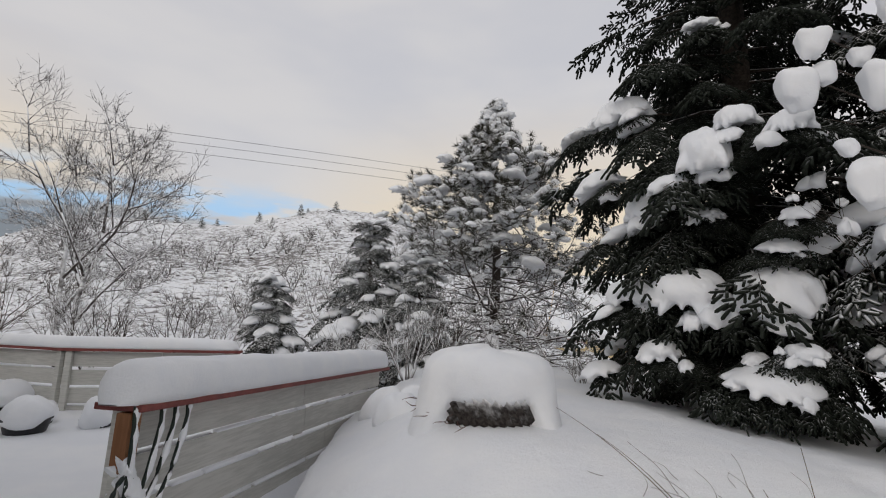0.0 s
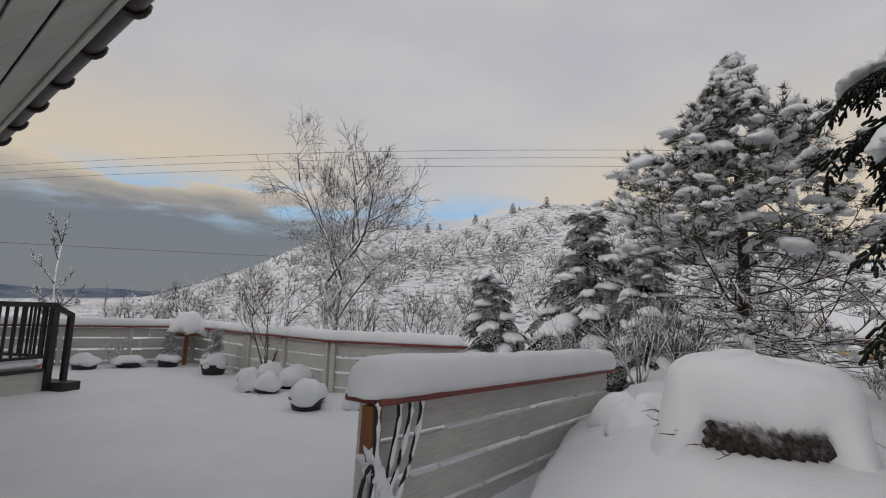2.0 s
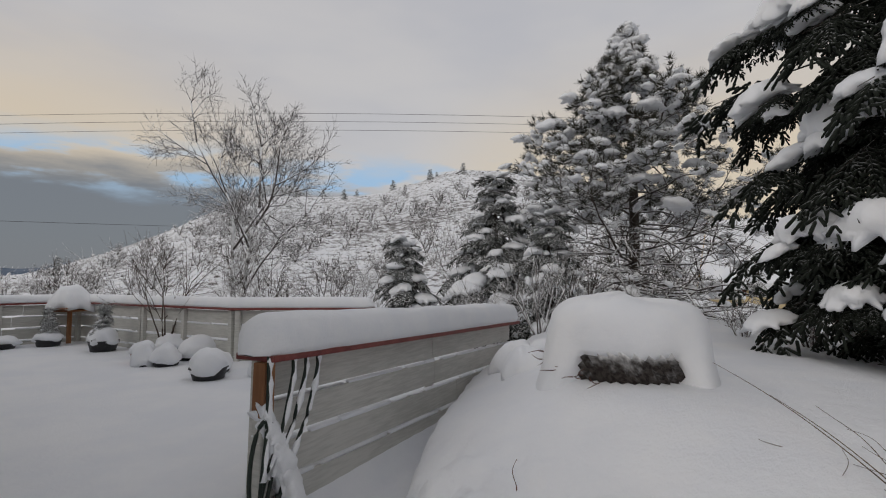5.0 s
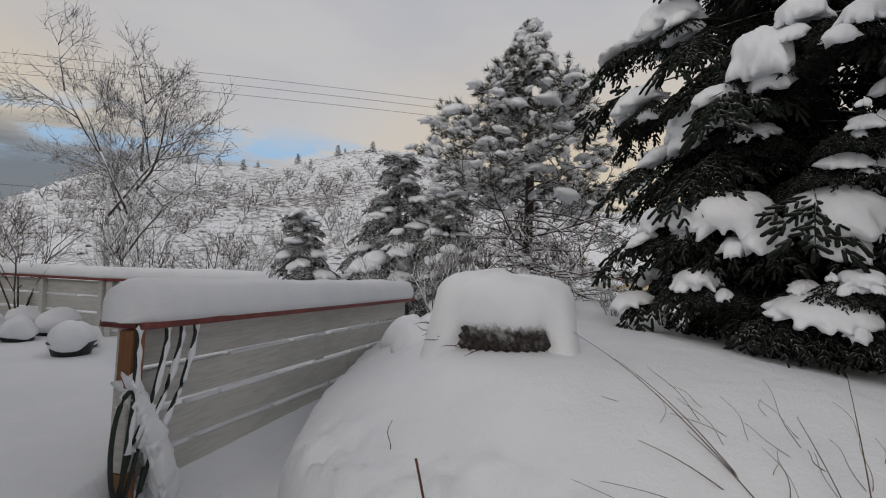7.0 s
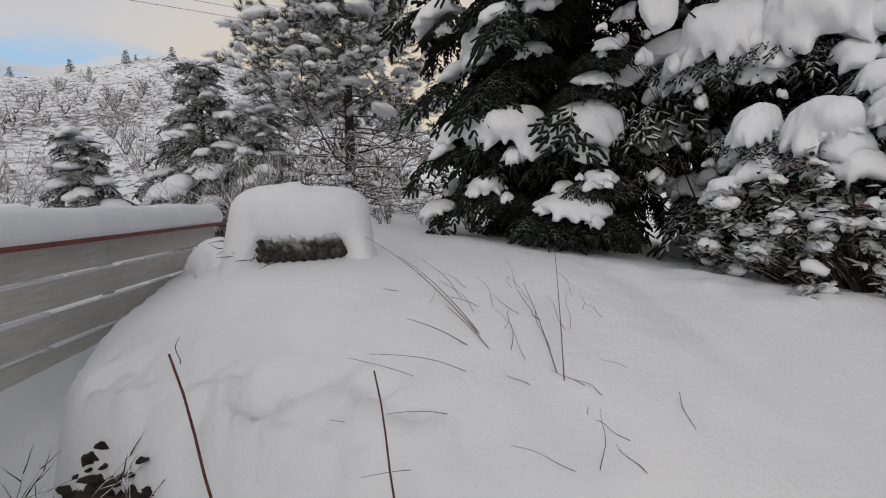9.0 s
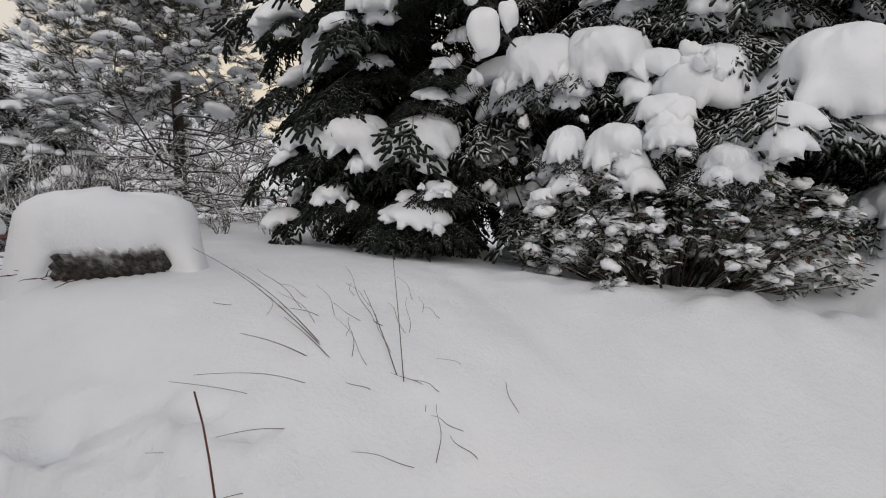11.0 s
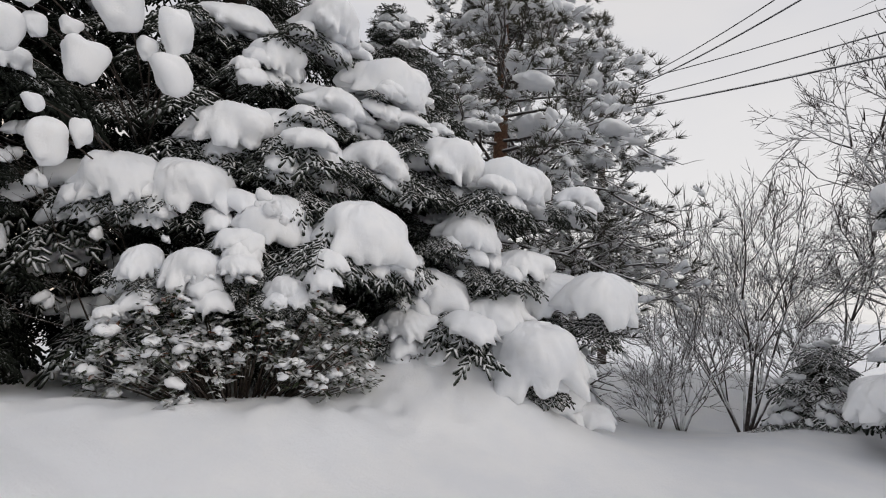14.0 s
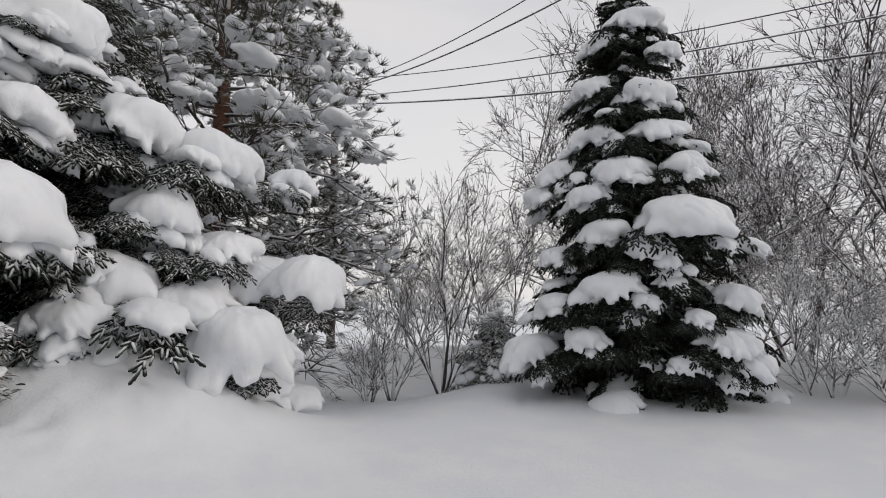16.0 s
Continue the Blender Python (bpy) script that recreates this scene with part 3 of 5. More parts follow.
# ---- trees ----
def spruce(name, label, x, y, H, R, seed, snow=0.7, low=False, waist=0.28, thick=0.10, count=None, z=None, slab=1.0, first=0.05, lean=(0, 0), extra=1, pads=(), needle=None, taper=0.85, skirt=0.72, fringe=0.7):
    """A spruce: trunk, drooping boughs with brush-like shoots, and pillows of snow on them."""
    r = np.random.default_rng(seed)
    z = ground_at(x, y) - 0.12 if z is None else z
    tree = thing(name, label, "tree", (x, y, z))
    k = 9
    u = np.linspace(0, 1, k)
    obj("trunk", *tube(np.stack([0.03 * H * 0.1 * np.sin(u * 5) + lean[0] * u, 0.01 * H * 0.1 * np.cos(u * 4) + lean[1] * u, u * H], -1), 0.022 * H * (1 - u) ** 0.8 + 0.01, 8), M_BARK, tree)
    fr, sl, limbs = [[] for _ in FRONDS], [[] for _ in CLUMPS], []
    lib = FRONDS_LOW if low else FRONDS
    n = count or int(26 * H)
    for i in range(n):
        f = (i + r.uniform(0, 1)) / n
        f = first + (1 - first) * f ** 1.15
        zz = f * H
        shape = min(1.0, (f + 0.14) / (waist + 0.14)) ** 0.7 * ((1 - f) / (1 - waist)) ** taper if f > waist else (skirt + (1 - skirt) * f / waist)
        L = max(0.22, R * shape * r.uniform(0.72, 1.12))
        a = i * 2.39996 + r.uniform(-0.5, 0.5)
        tilt = (0.62 * f ** 1.6 - 0.30) + r.uniform(-0.14, 0.14)
        d = np.array([math.cos(a), math.sin(a), tilt])
        d /= np.linalg.norm(d)
        p0 = np.array([lean[0] * f, lean[1] * f, zz])
        sag = 0.22 * L * (1 - 0.7 * f)
        pts = [p0 + d * L * q - np.array([0, 0, sag * q * q]) for q in (0, 0.35, 0.7, 1.0)]
        limbs.append(tube(pts, [0.012 * L + 0.006, 0.009 * L + 0.004, 0.006, 0.003], 4))
        s = min(1.0, 0.42 + 0.30 * L)
        tipd = pts[3] - pts[2]
        m = len(lib)
        fr[r.integers(m)].append(mat34(basis(tipd, (0, 0, 1), r.uniform(-0.3, 0.3)), (s, s * r.uniform(0.8, 1.1), s), pts[3] - tipd / np.linalg.norm(tipd) * s * 0.62))
        for q in np.arange(0.16, 0.90, 0.36 / max(0.9, L)):
            for sg in (-1, 1):
                if r.uniform() < 0.25:
                    continue
                b = a + sg * r.uniform(0.5, 0.95)
                p = p0 + d * L * q - np.array([0, 0, sag * q * q])
                s2 = s * r.uniform(0.65, 1.0) * (1.05 - 0.4 * q)
                fr[r.integers(m)].append(mat34(basis((math.cos(b), math.sin(b), tilt - 0.35)), (s2, s2, s2), p))
        if r.uniform() < snow:
            q = r.uniform(0.58, 0.80)
            p = p0 + d * L * q - np.array([0, 0, sag * q * q]) + np.array([0, 0, 0.03])
            ln = min(0.40, 0.12 + 0.14 * L) * slab * r.uniform(0.7, 1.2)
            B = basis(tipd * 0.6 + d * L * 0.2, (0, 0, 1), r.uniform(-0.2, 0.2))
            if low:
                sl[r.integers(len(CLUMPS))].append(mat34(B, (ln, ln * 0.9, ln * thick * 7), p))
            else:
                snow_pad(tree, int(r.integers(8)), B, (ln * 1.15, ln * r.uniform(0.8, 1.2), ln * thick * r.uniform(6.5, 9.5)), p, True)
                if L > 0.9:
                    q3 = r.uniform(0.8, 1.02)
                    b = a + r.uniform(-0.5, 0.5)
                    snow_pad(tree, int(r.integers(8)), basis((math.cos(b), math.sin(b), -0.35)), (ln * 0.85, ln * r.uniform(0.55, 0.9), ln * 0.6), p0 + d * L * q3 - np.array([0, 0, sag * q3 * q3 - 0.03]), True)
            for _ in range(extra):
                b = a + r.uniform(-0.9, 0.9)
                p2 = p0 + d * L * r.uniform(0.45, 1.0) + np.array([math.cos(b + 1.5), math.sin(b + 1.5), 0]) * ln * r.uniform(-1.3, 1.3) - np.array([0, 0, sag * 0.8])
                s3 = ln * r.uniform(0.30, 0.6)
                sl[r.integers(len(CLUMPS))].append(mat34(basis((math.cos(b), math.sin(b), -0.35)), (s3, s3, s3 * 0.8), p2))
    for k, (wx, wy, wz, half, high) in enumerate(pads):
        # broad heaps on boughs that reach out towards the garden
        p = np.array([wx - x, wy - y, wz - z])
        foot = np.array([0, 0, p[2] + 0.15])
        limbs.append(tube([foot, (foot + p) / 2 + np.array([0, 0, 0.06]), p], [0.022, 0.016, 0.008], 5))
        away = (p - foot) / np.linalg.norm(p - foot)
        tang = np.array([-away[1], away[0], 0.0])
        sb = min(0.75, max(0.34, half * 1.5))
        for q in np.linspace(-1, 1, 5):
            for w, dz in ((0.0, 0.0), (0.30, 0.06)):
                fr[r.integers(len(lib))].append(mat34(basis(away + tang * q * 1.1 + np.array([0, 0, -0.45])), (sb, sb, sb), p - away * (sb * 0.45 + w) + tang * q * half * 0.6 - np.array([0, 0, high * 0.12 + dz])))
        n2 = max(1, int(round(half / (high * 0.95))))
        for j in range(n2):
            u = 0 if n2 == 1 else -1 + (2 * j + 1) / n2
            q = half / n2 * (1.12 if n2 > 1 else 1.0)
            spot = p + tang * u * half - away * q * 0.25 + np.array([0, 0, -0.10 * high * u * u + r.uniform(-0.08, 0.08) * high])
            snow_pad(tree, 3 * j + k, basis(away + tang * r.uniform(-0.3, 0.3) + np.array([0, 0, -0.22])), (max(q, 0.8 * high) * r.uniform(0.95, 1.2), q * 1.08, high * 0.88), spot)
        for j in range(int(fringe * (3 + half / 0.10))):
            u, q = r.uniform(-1.25, 1.25), min(0.22, high * r.uniform(0.28, 0.55))
            spot = p + tang * u * half + away * r.uniform(-0.25, 0.10) + np.array([0, 0, -high * r.uniform(0.05, 0.60) - 0.06 * u * u])
            snow_pad(tree, j + 2 * k, basis(away + tang * (u * 0.7 + r.uniform(-0.4, 0.4)) + np.array([0, 0, -0.4])), (q * 1.4, q, q * 1.1), spot, True)
    crown = [spread(lib[i], fr[i]) for i in range(len(lib)) if fr[i]]
    obj("crown", *join(crown), needle or (M_NEEDLE_FAR if low else M_NEEDLE), tree)
    obj("limb", *join(limbs), M_BARK, tree)
    if any(sl):
        obj("snow_load", *join([spread(CLUMPS[i], sl[i]) for i in range(len(CLUMPS)) if sl[i]]), M_SNOW, tree, "small clumps of fresh snow")["kind"] = "stuff"
    return tree


def grow(r, p, d, ln, rad, depth, out, tips, bend=0.25, rise=0.12, kids=(3, 5), ratio=0.62, spreadang=0.75, sides=4, least=0.0035, top=None):
    """Adds a branch and its twigs to out, and the ends of the last twigs to tips."""
    k = 5 if depth > 1 else 4
    pts, dd = [p], d / np.linalg.norm(d)
    for i in range(k - 1):
        dd = dd + r.normal(0, bend / k, 3) + np.array([0, 0, rise / k])
        dd /= np.linalg.norm(dd)
        pts.append(pts[-1] + dd * ln / (k - 1))
    (out if top is None else top).append(tube(pts, np.linspace(rad, rad * (0.55 if depth else 0.35), k), 6 if depth > 2 else sides))
    if depth == 0:
        tips.append((pts[-1], dd))
        return
    for i in range(r.integers(*kids) + 1):
        u = r.uniform(0.25, 1.0) if i else 1.0
        j = min(int(u * (k - 1)), k - 2)
        q = pts[j] + (pts[j + 1] - pts[j]) * (u * (k - 1) - j)
        side = r.normal(0, 1, 3)
        side -= dd * side.dot(dd)
        side /= np.linalg.norm(side) + 1e-6
        a = spreadang * r.uniform(0.5, 1.15) * (0.45 if i == 0 else 1)
        nd = dd * math.cos(a) + side * math.sin(a)
        grow(r, q, nd, ln * ratio * r.uniform(0.75, 1.2), max(rad * 0.55, least), depth - 1, out, tips, bend, rise, kids, ratio, spreadang, sides, least)


def bare_tree(name, label, x, y, H, seed, stems=1, mat=None, depth=4, fan=0.25, rad=None, snow=0, z=None, category="tree", kids=(3, 5), ratio=0.62, first=0.42, ang=0.75, thin=1.0, ball=1.0, least=0.0035):
    """A leafless tree or shrub with snow along its twigs."""
    r = np.random.default_rng(seed)
    z = ground_at(x, y) - 0.05 if z is None else z
    tree = thing(name, label, category, (x, y, z))
    out, tips, main = [], [], []
    for i in range(stems):
        a = i * 2.4 + r.uniform(0, 1)
        d = np.array([fan * math.cos(a), fan * math.sin(a), 1.0])
        grow(r, np.array([0.05 * math.cos(a), 0.05 * math.sin(a), 0]), d, H * first * r.uniform(0.85, 1.1), (rad or 0.014 * H) * thin, depth, out, tips, 0.3, 0.10, kids, ratio, ang, 4, least, main)
    for m in main:
        obj("stem", *m, mat or M_TWIG, tree)
    obj("crown", *join(out), mat or M_TWIG, tree)
    if snow:
        mats = [[] for _ in LUMPS]
        for p, d in tips:
            if r.uniform() < snow:
                s = r.uniform(0.03, 0.075) * (H / 5) ** 0.4 * ball
                mats[r.integers(len(LUMPS))].append(mat34(basis(d * np.array([1, 1, 0.2]), (0, 0, 1)), (s * 1.3, s * 1.2, s * 1.9), p))
        obj("snow_load", *join([spread(CLUMPS[i], mats[i]) for i in range(len(LUMPS)) if mats[i]]), M_SNOW, tree, "clumps of snow on the twigs")["kind"] = "stuff"
    return tree


def tuft(seed):
    """A brush of long pine needles, about 1 in radius."""
    r = np.random.default_rng(seed)
    V, F = [], []
    for i in range(26):
        d = r.normal(0, 1, 3)
        d[2] = abs(d[2]) * 0.6 - 0.2
        d[0] = abs(d[0]) * 1.2
        d /= np.linalg.norm(d)
        s = np.cross(d, r.normal(0, 1, 3))
        s = s / np.linalg.norm(s) * 0.045
        b = len(V)
        V += [d * 0.08 - s, d * 0.08 + s, d * r.uniform(0.7, 1.1)]
        F.append((b, b + 1, b + 2))
    return np.array(V), np.array(F)


TUFTS = [tuft(s) for s in range(4)]


def pine(name, label, x, y, H, R, seed, bark, needle=0.5, z=None, bare=0.30, snow=0.8, n=46, taper=1.5, heaps=60, twig=None):
    """A pine: straight trunk, crooked limbs, tufts of needles and clumps of snow in the upper crown."""
    r = np.random.default_rng(seed)
    z = ground_at(x, y) - 0.1 if z is None else z
    tree = thing(name, label, "tree", (x, y, z))
    u = np.linspace(0, 1, 10)
    obj("trunk", *tube(np.stack([0.08 * np.sin(u * 4), 0.05 * np.cos(u * 5), u * H], -1), 0.018 * H * (1 - u) ** 0.7 + 0.012, 8), bark, tree)
    out, tips = [], []
    for i in range(n):
        f = 0.08 + 0.90 * ((i + r.uniform(0, 1)) / n) ** 1.25
        shape = (0.80 + 0.5 * f) if f < 0.40 else ((1 - f) / 0.60) ** taper
        L = R * shape * r.uniform(0.75, 1.1) + 0.12
        a = i * 2.39996 + r.uniform(-0.4, 0.4)
        grow(r, np.array([0, 0, f * H]), np.array([math.cos(a), math.sin(a), -0.10 + 0.40 * f]), L * 0.66, 0.0055 * H * (1.1 - f), 3, out, tips, 0.6, 0.02 + 0.05 * f, (3, 5), 0.50, 0.9)
    obj("branchwork", *join(out), twig or M_TWIG, tree)
    tm, sm = [[] for _ in TUFTS], [[] for _ in CLUMPS]
    for p, d in tips:
        f = p[2] / H
        if r.uniform() < needle * (1 if f > bare else 0.10):
            s = r.uniform(0.14, 0.22) * (1.0 if H < 9 else 1.2)
            tm[r.integers(len(TUFTS))].append(mat34(basis(d), (s, s, s), p))
            if r.uniform() < snow * 0.27:
                s2 = r.uniform(0.07, 0.18)
                sm[r.integers(len(CLUMPS))].append(mat34(basis(d * 0.5 + np.array([math.cos(p[0] * 9), math.sin(p[1] * 9), 0]) * 0.5), (s2 * 1.25, s2, s2 * 0.75), p + np.array([0, 0, 0.02])))
    high_tips = [t for t in tips if t[0][2] > 0.35 * H]
    for k in range(heaps):
        p, d = high_tips[int(r.integers(len(high_tips)))]
        s = r.uniform(0.16, 0.32) * (1.0 if H < 9 else 1.3)
        snow_pad(tree, k, basis(d * np.array([1, 1, 0.3])), (s * 1.3, s, s * 0.9), p, True)
    obj("crown", *join([spread(TUFTS[i], tm[i]) for i in range(len(TUFTS)) if tm[i]]), M_PINE, tree)
    obj("snow_load", *join([spread(CLUMPS[i], sm[i]) for i in range(len(CLUMPS)) if sm[i]]), M_SNOW, tree, "clumps of fresh snow")["kind"] = "stuff"
    return tree


PADS_TALL = ((2.70, 4.48, 1.64, 0.76, 0.50), (1.98, 5.15, 1.61, 0.31, 0.31), (2.41, 5.30, 2.70, 0.36, 0.52), (2.57, 4.55, 3.06, 0.29, 0.59), (2.17, 4.86, 1.04, 0.23, 0.26), (2.72, 3.99, 0.86, 0.35, 0.26), (2.12, 5.52, 3.82, 0.24, 0.49), (1.92, 5.91, 3.06, 0.29, 0.39), (2.71, 4.93, 2.43, 0.23, 0.21), (2.74, 4.22, 1.00, 0.13, 0.15), (2.91, 3.86, 1.11, 0.16, 0.14), (3.01, 4.16, 2.02, 0.20, 0.15), (3.05, 4.00, 2.26, 0.15, 0.14), (2.99, 3.92, 3.07, 0.21, 0.29), (2.77, 4.32, 3.26, 0.21, 0.32))
PADS_DENSE = ((3.58, 3.31, 2.25, 0.34, 0.60), (4.01, 2.89, 2.24, 0.42, 0.66), (4.41, 2.20, 1.94, 0.42, 0.62), (4.74, 1.35, 1.90, 0.56, 0.76), (4.41, 2.88, 2.95, 0.50, 0.67), (4.99, 2.20, 2.79, 0.48, 0.57), (5.39, 1.60, 2.84, 0.39, 0.59), (5.30, 2.05, 3.47, 0.44, 0.50), (4.90, 2.72, 3.92, 0.38, 0.56), (5.20, 2.23, 4.45, 0.39, 0.68), (5.59, 1.64, 3.82, 0.22, 0.76), (4.89, 3.24, 4.51, 0.52, 0.45), (3.48, 2.86, 1.47, 0.16, 0.34), (3.66, 2.52, 1.43, 0.27, 0.44), (4.04, 1.84, 1.28, 0.16, 0.32), (4.00, 2.27, 1.53, 0.21, 0.34))
PADS_LOW = ((6.13, 0.92, 2.96, 0.65, 0.81), (6.45, 0.14, 2.76, 0.53, 0.70), (5.99, 0.58, 2.11, 0.35, 0.60), (5.80, 0.99, 1.46, 0.34, 0.40), (6.27, -0.09, 1.73, 0.41, 0.43), (5.55, 1.15, 1.01, 0.42, 0.47), (6.97, -0.71, 2.65, 0.29, 0.43), (6.13, 0.37, 1.72, 0.27, 0.33))
PADS_BUSH = ((5.97, -0.19, 0.66, 0.70, 0.91), (6.03, 0.35, 1.09, 0.53, 0.55), (6.35, -0.91, 1.35, 0.56, 0.69), (6.57, -0.24, 1.41, 0.54, 0.48))
PADS_CONE = ((6.06, -4.79, 1.31, 0.50, 0.48), (6.25, -4.49, 0.55, 0.33, 0.37), (5.79, -5.32, 1.80, 0.37, 0.47), (5.54, -5.76, 2.20, 0.69, 0.64), (6.32, -4.95, 2.09, 0.45, 0.42), (6.62, -4.84, 2.64, 0.40, 0.44), (6.33, -5.28, 2.99, 0.48, 0.53), (6.21, -5.91, 3.65, 0.49, 0.44), (6.84, -5.06, 3.66, 0.42, 0.43), (6.99, -5.19, 4.53, 0.35, 0.43), (6.37, -5.88, 4.29, 0.46, 0.52), (5.83, -6.04, 3.03, 0.30, 0.42), (7.20, -4.64, 3.13, 0.34, 0.48), (6.72, -4.28, 1.04, 0.35, 0.43), (6.97, -4.43, 1.77, 0.26, 0.38), (6.88, -3.94, 0.35, 0.31, 0.62), (5.27, -6.04, 0.59, 0.37, 0.42), (5.34, -6.25, 1.08, 0.27, 0.45))
PADS_CONE_TIP = ((7.40, -4.48, 2.79, 0.28, 0.46), (5.50, -5.51, 0.26, 0.23, 0.24), (5.95, -4.77, -0.27, 0.35, 0.31), (6.96, -5.42, 5.37, 0.30, 0.39), (6.68, -5.98, 5.69, 0.51, 0.46), (6.35, -6.21, 5.01, 0.24, 0.37), (5.22, -6.22, 0.24, 0.23, 0.37), (5.65, -5.49, 1.30, 0.22, 0.25), (5.38, -5.65, 0.87, 0.21, 0.24), (5.89, -5.03, 0.86, 0.19, 0.22))
SNOW_BALLS = ((2.66, 2.88, 2.17, 0.13, 0.39), (2.83, 2.88, 2.85, 0.18, 0.41), (2.45, 3.13, 2.92, 0.15, 0.38), (3.26, 2.52, 3.28, 0.15, 0.44), (3.26, 2.52, 2.91, 0.17, 0.39), (2.96, 2.78, 3.33, 0.19, 0.43), (2.54, 3.08, 3.24, 0.13, 0.27), (3.19, 2.71, 3.11, 0.09, 0.23), (2.81, 2.78, 2.29, 0.08, 0.23), (2.58, 2.93, 2.42, 0.07, 0.15), (2.65, 3.13, 3.04, 0.08, 0.21), (2.81, 3.02, 3.11, 0.09, 0.16))
spruce("spruce", "tall dark spruce with snow heaped on drooping boughs", 3.85, 6.0, 11.0, 2.35, 11, 0.07, thick=0.10, count=165, first=0.08, skirt=0.55, fringe=0.5, slab=0.9, waist=0.27, pads=PADS_TALL, extra=2)
spruce("spruce", "dense spruce heavily loaded with fresh snow", 5.7, 4.1, 10.5, 2.4, 12, 0.55, thick=0.12, count=140, slab=1.05, pads=PADS_DENSE, needle=M_NEEDLE_SNOWY, extra=3, fringe=1.1)
spruce("spruce", "broad spruce buried under fresh snow", 6.9, 2.1, 5.6, 2.3, 13, 0.60, thick=0.12, count=115, slab=1.15, pads=PADS_LOW, needle=M_NEEDLE_SNOWY, first=0.10, extra=3)
spruce("spruce", "free-standing conical spruce with snow on each tier", 7.2, -6.05, 7.3, 1.95, 14, 0.6, thick=0.10, count=150, z=-0.9, slab=0.95, waist=0.16, pads=PADS_CONE + PADS_CONE_TIP, extra=2, taper=0.72)
spruce("spruce", "young spruce with snowy boughs behind the fence", -3.3, 9.6, 1.75, 0.8, 15, 0.9, thick=0.10, count=34, z=0.25, slab=1.3, needle=M_NEEDLE_SNOWY)
spruce("spruce", "young spruce with snowy boughs beside the pine", -1.5, 10.1, 3.1, 1.2, 16, 0.9, thick=0.10, count=56, z=0.25, slab=1.2, needle=M_NEEDLE_SNOWY)
spruce("spruce", "small dark spruce half hidden by snow", -0.4, 9.4, 2.2, 0.9, 17, 0.9, thick=0.10, count=40, z=0.2, slab=1.2, needle=M_NEEDLE_SNOWY)
spruce("spruce", "small snowy spruce under the tall conical one", 8.9, -4.2, 1.6, 1.0, 18, 0.95, low=True, thick=0.10, count=40, z=-0.8, slab=0.9)
pine("pine", "broad garden pine with snow clumps in its crown", 1.2, 11.1, 6.5, 2.8, 21, M_BARK, 0.95, z=0.2, bare=0.36, n=72, taper=1.6, heaps=90, snow=0.9)
pine("pine", "tall pine with red-brown limbs and snow clumps", 11.2, 1.1, 13.0, 3.6, 22, M_REDBARK, 0.75, z=-0.9, n=115, bare=0.12, taper=1.15, heaps=280, snow=1.0, twig=M_BIRCH)
bare_tree("birch", "leafless twin-stemmed birch dusted with snow", -8.7, 11.3, 8.4, 37, 2, M_BIRCH, 5, 0.17, z=0.0, kids=(3, 6), least=0.0055, ratio=0.60, first=0.38, rad=0.062, ang=0.95)
bare_tree("birch", "frosted birch far beyond the fence", -20.0, 9.8, 5.2, 32, 1, M_BIRCH, 3, 0.02, z=-0.9, kids=(12, 15), first=0.85, ang=0.8, ratio=0.24, rad=0.045, least=0.012)
grove = bare_tree("deciduous_tree", "leafless tree with snow along every twig", 11.6, -9.9, 10.5, 33, 2, M_BIRCH, 5, 0.2, z=-1.2, kids=(3, 5), ratio=0.62, first=0.40, rad=0.08, ang=0.85, least=0.010)
grove["group"] = "snowy trees behind the spruce"
for k, (bx, by, s) in enumerate(((9.2, -11.9, 1.0), (14.3, -9.2, 1.05), (6.9, -12.4, 0.95), (13.3, -6.0, 0.6), (8.0, -9.4, 0.62), (5.4, -11.2, 0.8), (10.4, -8.4, 0.7), (12.6, -12.5, 1.05), (15.0, -4.0, 0.5))):
    copy_thing(grove, pose(bx, by, -1.2, 0, 0, 75 * k + 40) @ Matrix.Scale(s, 4))
bare_tree("shrub", "tall leafless many-stemmed shrub with snowy twigs", 10.7, -3.7, 5.0, 41, 10, M_BIRCH, 4, 0.40, 0.026, z=-1.1, category="shrub", kids=(2, 4), ratio=0.56, first=0.52, ang=0.6, least=0.006)
fruit_tree = bare_tree("fruit_tree", "leafless tree with balls of snow on its branches", 4.3, 3.85, 4.1, 42, 3, M_BARK, 3, 0.55, 0.012, 0.45, category="tree", kids=(2, 4), first=0.34, ball=1.25)
for k, (wx, wy, wz, half, high) in enumerate(SNOW_BALLS):
    # heavy drops of snow hanging on the bent branch ends
    fx, fy, fz = wx - fruit_tree.location.x, wy - fruit_tree.location.y, wz - fruit_tree.location.z
    obj("branch", *tube([(0.0, 0.0, fz * 0.9), (0.6 * fx, 0.6 * fy, fz + 0.08), (fx, fy, fz + 0.3 * high), (fx, fy, fz - 0.2 * high)], [0.009, 0.008, 0.006, 0.004], 5), M_BARK, fruit_tree)
    snow_pad(fruit_tree, k, np.diag([1.0, -1.0, -1.0]), (half * 0.85, half * 0.78, high * 0.56), (fx, fy, fz + 0.1 * high), lib=DROPS)
for sx, sy, H, s in ((10.1, -2.5, 2.6, 45), (11.3, -5.0, 3.0, 46), (9.6, -2.0, 1.6, 47), (5.9, -8.3, 2.6, 48), (5.0, -8.6, 2.4, 49), (6.6, -9.4, 3.2, 50), (4.4, -9.6, 3.0, 59)):
    bare_tree("shrub", "leafless undergrowth with snow along its twigs", sx, sy, H, s, 6, M_WHITE_TWIG, 3, 0.4, 0.022, z=-0.95 if sx > 9 else -0.75, category="shrub", kids=(3, 5), first=0.45, least=0.006)
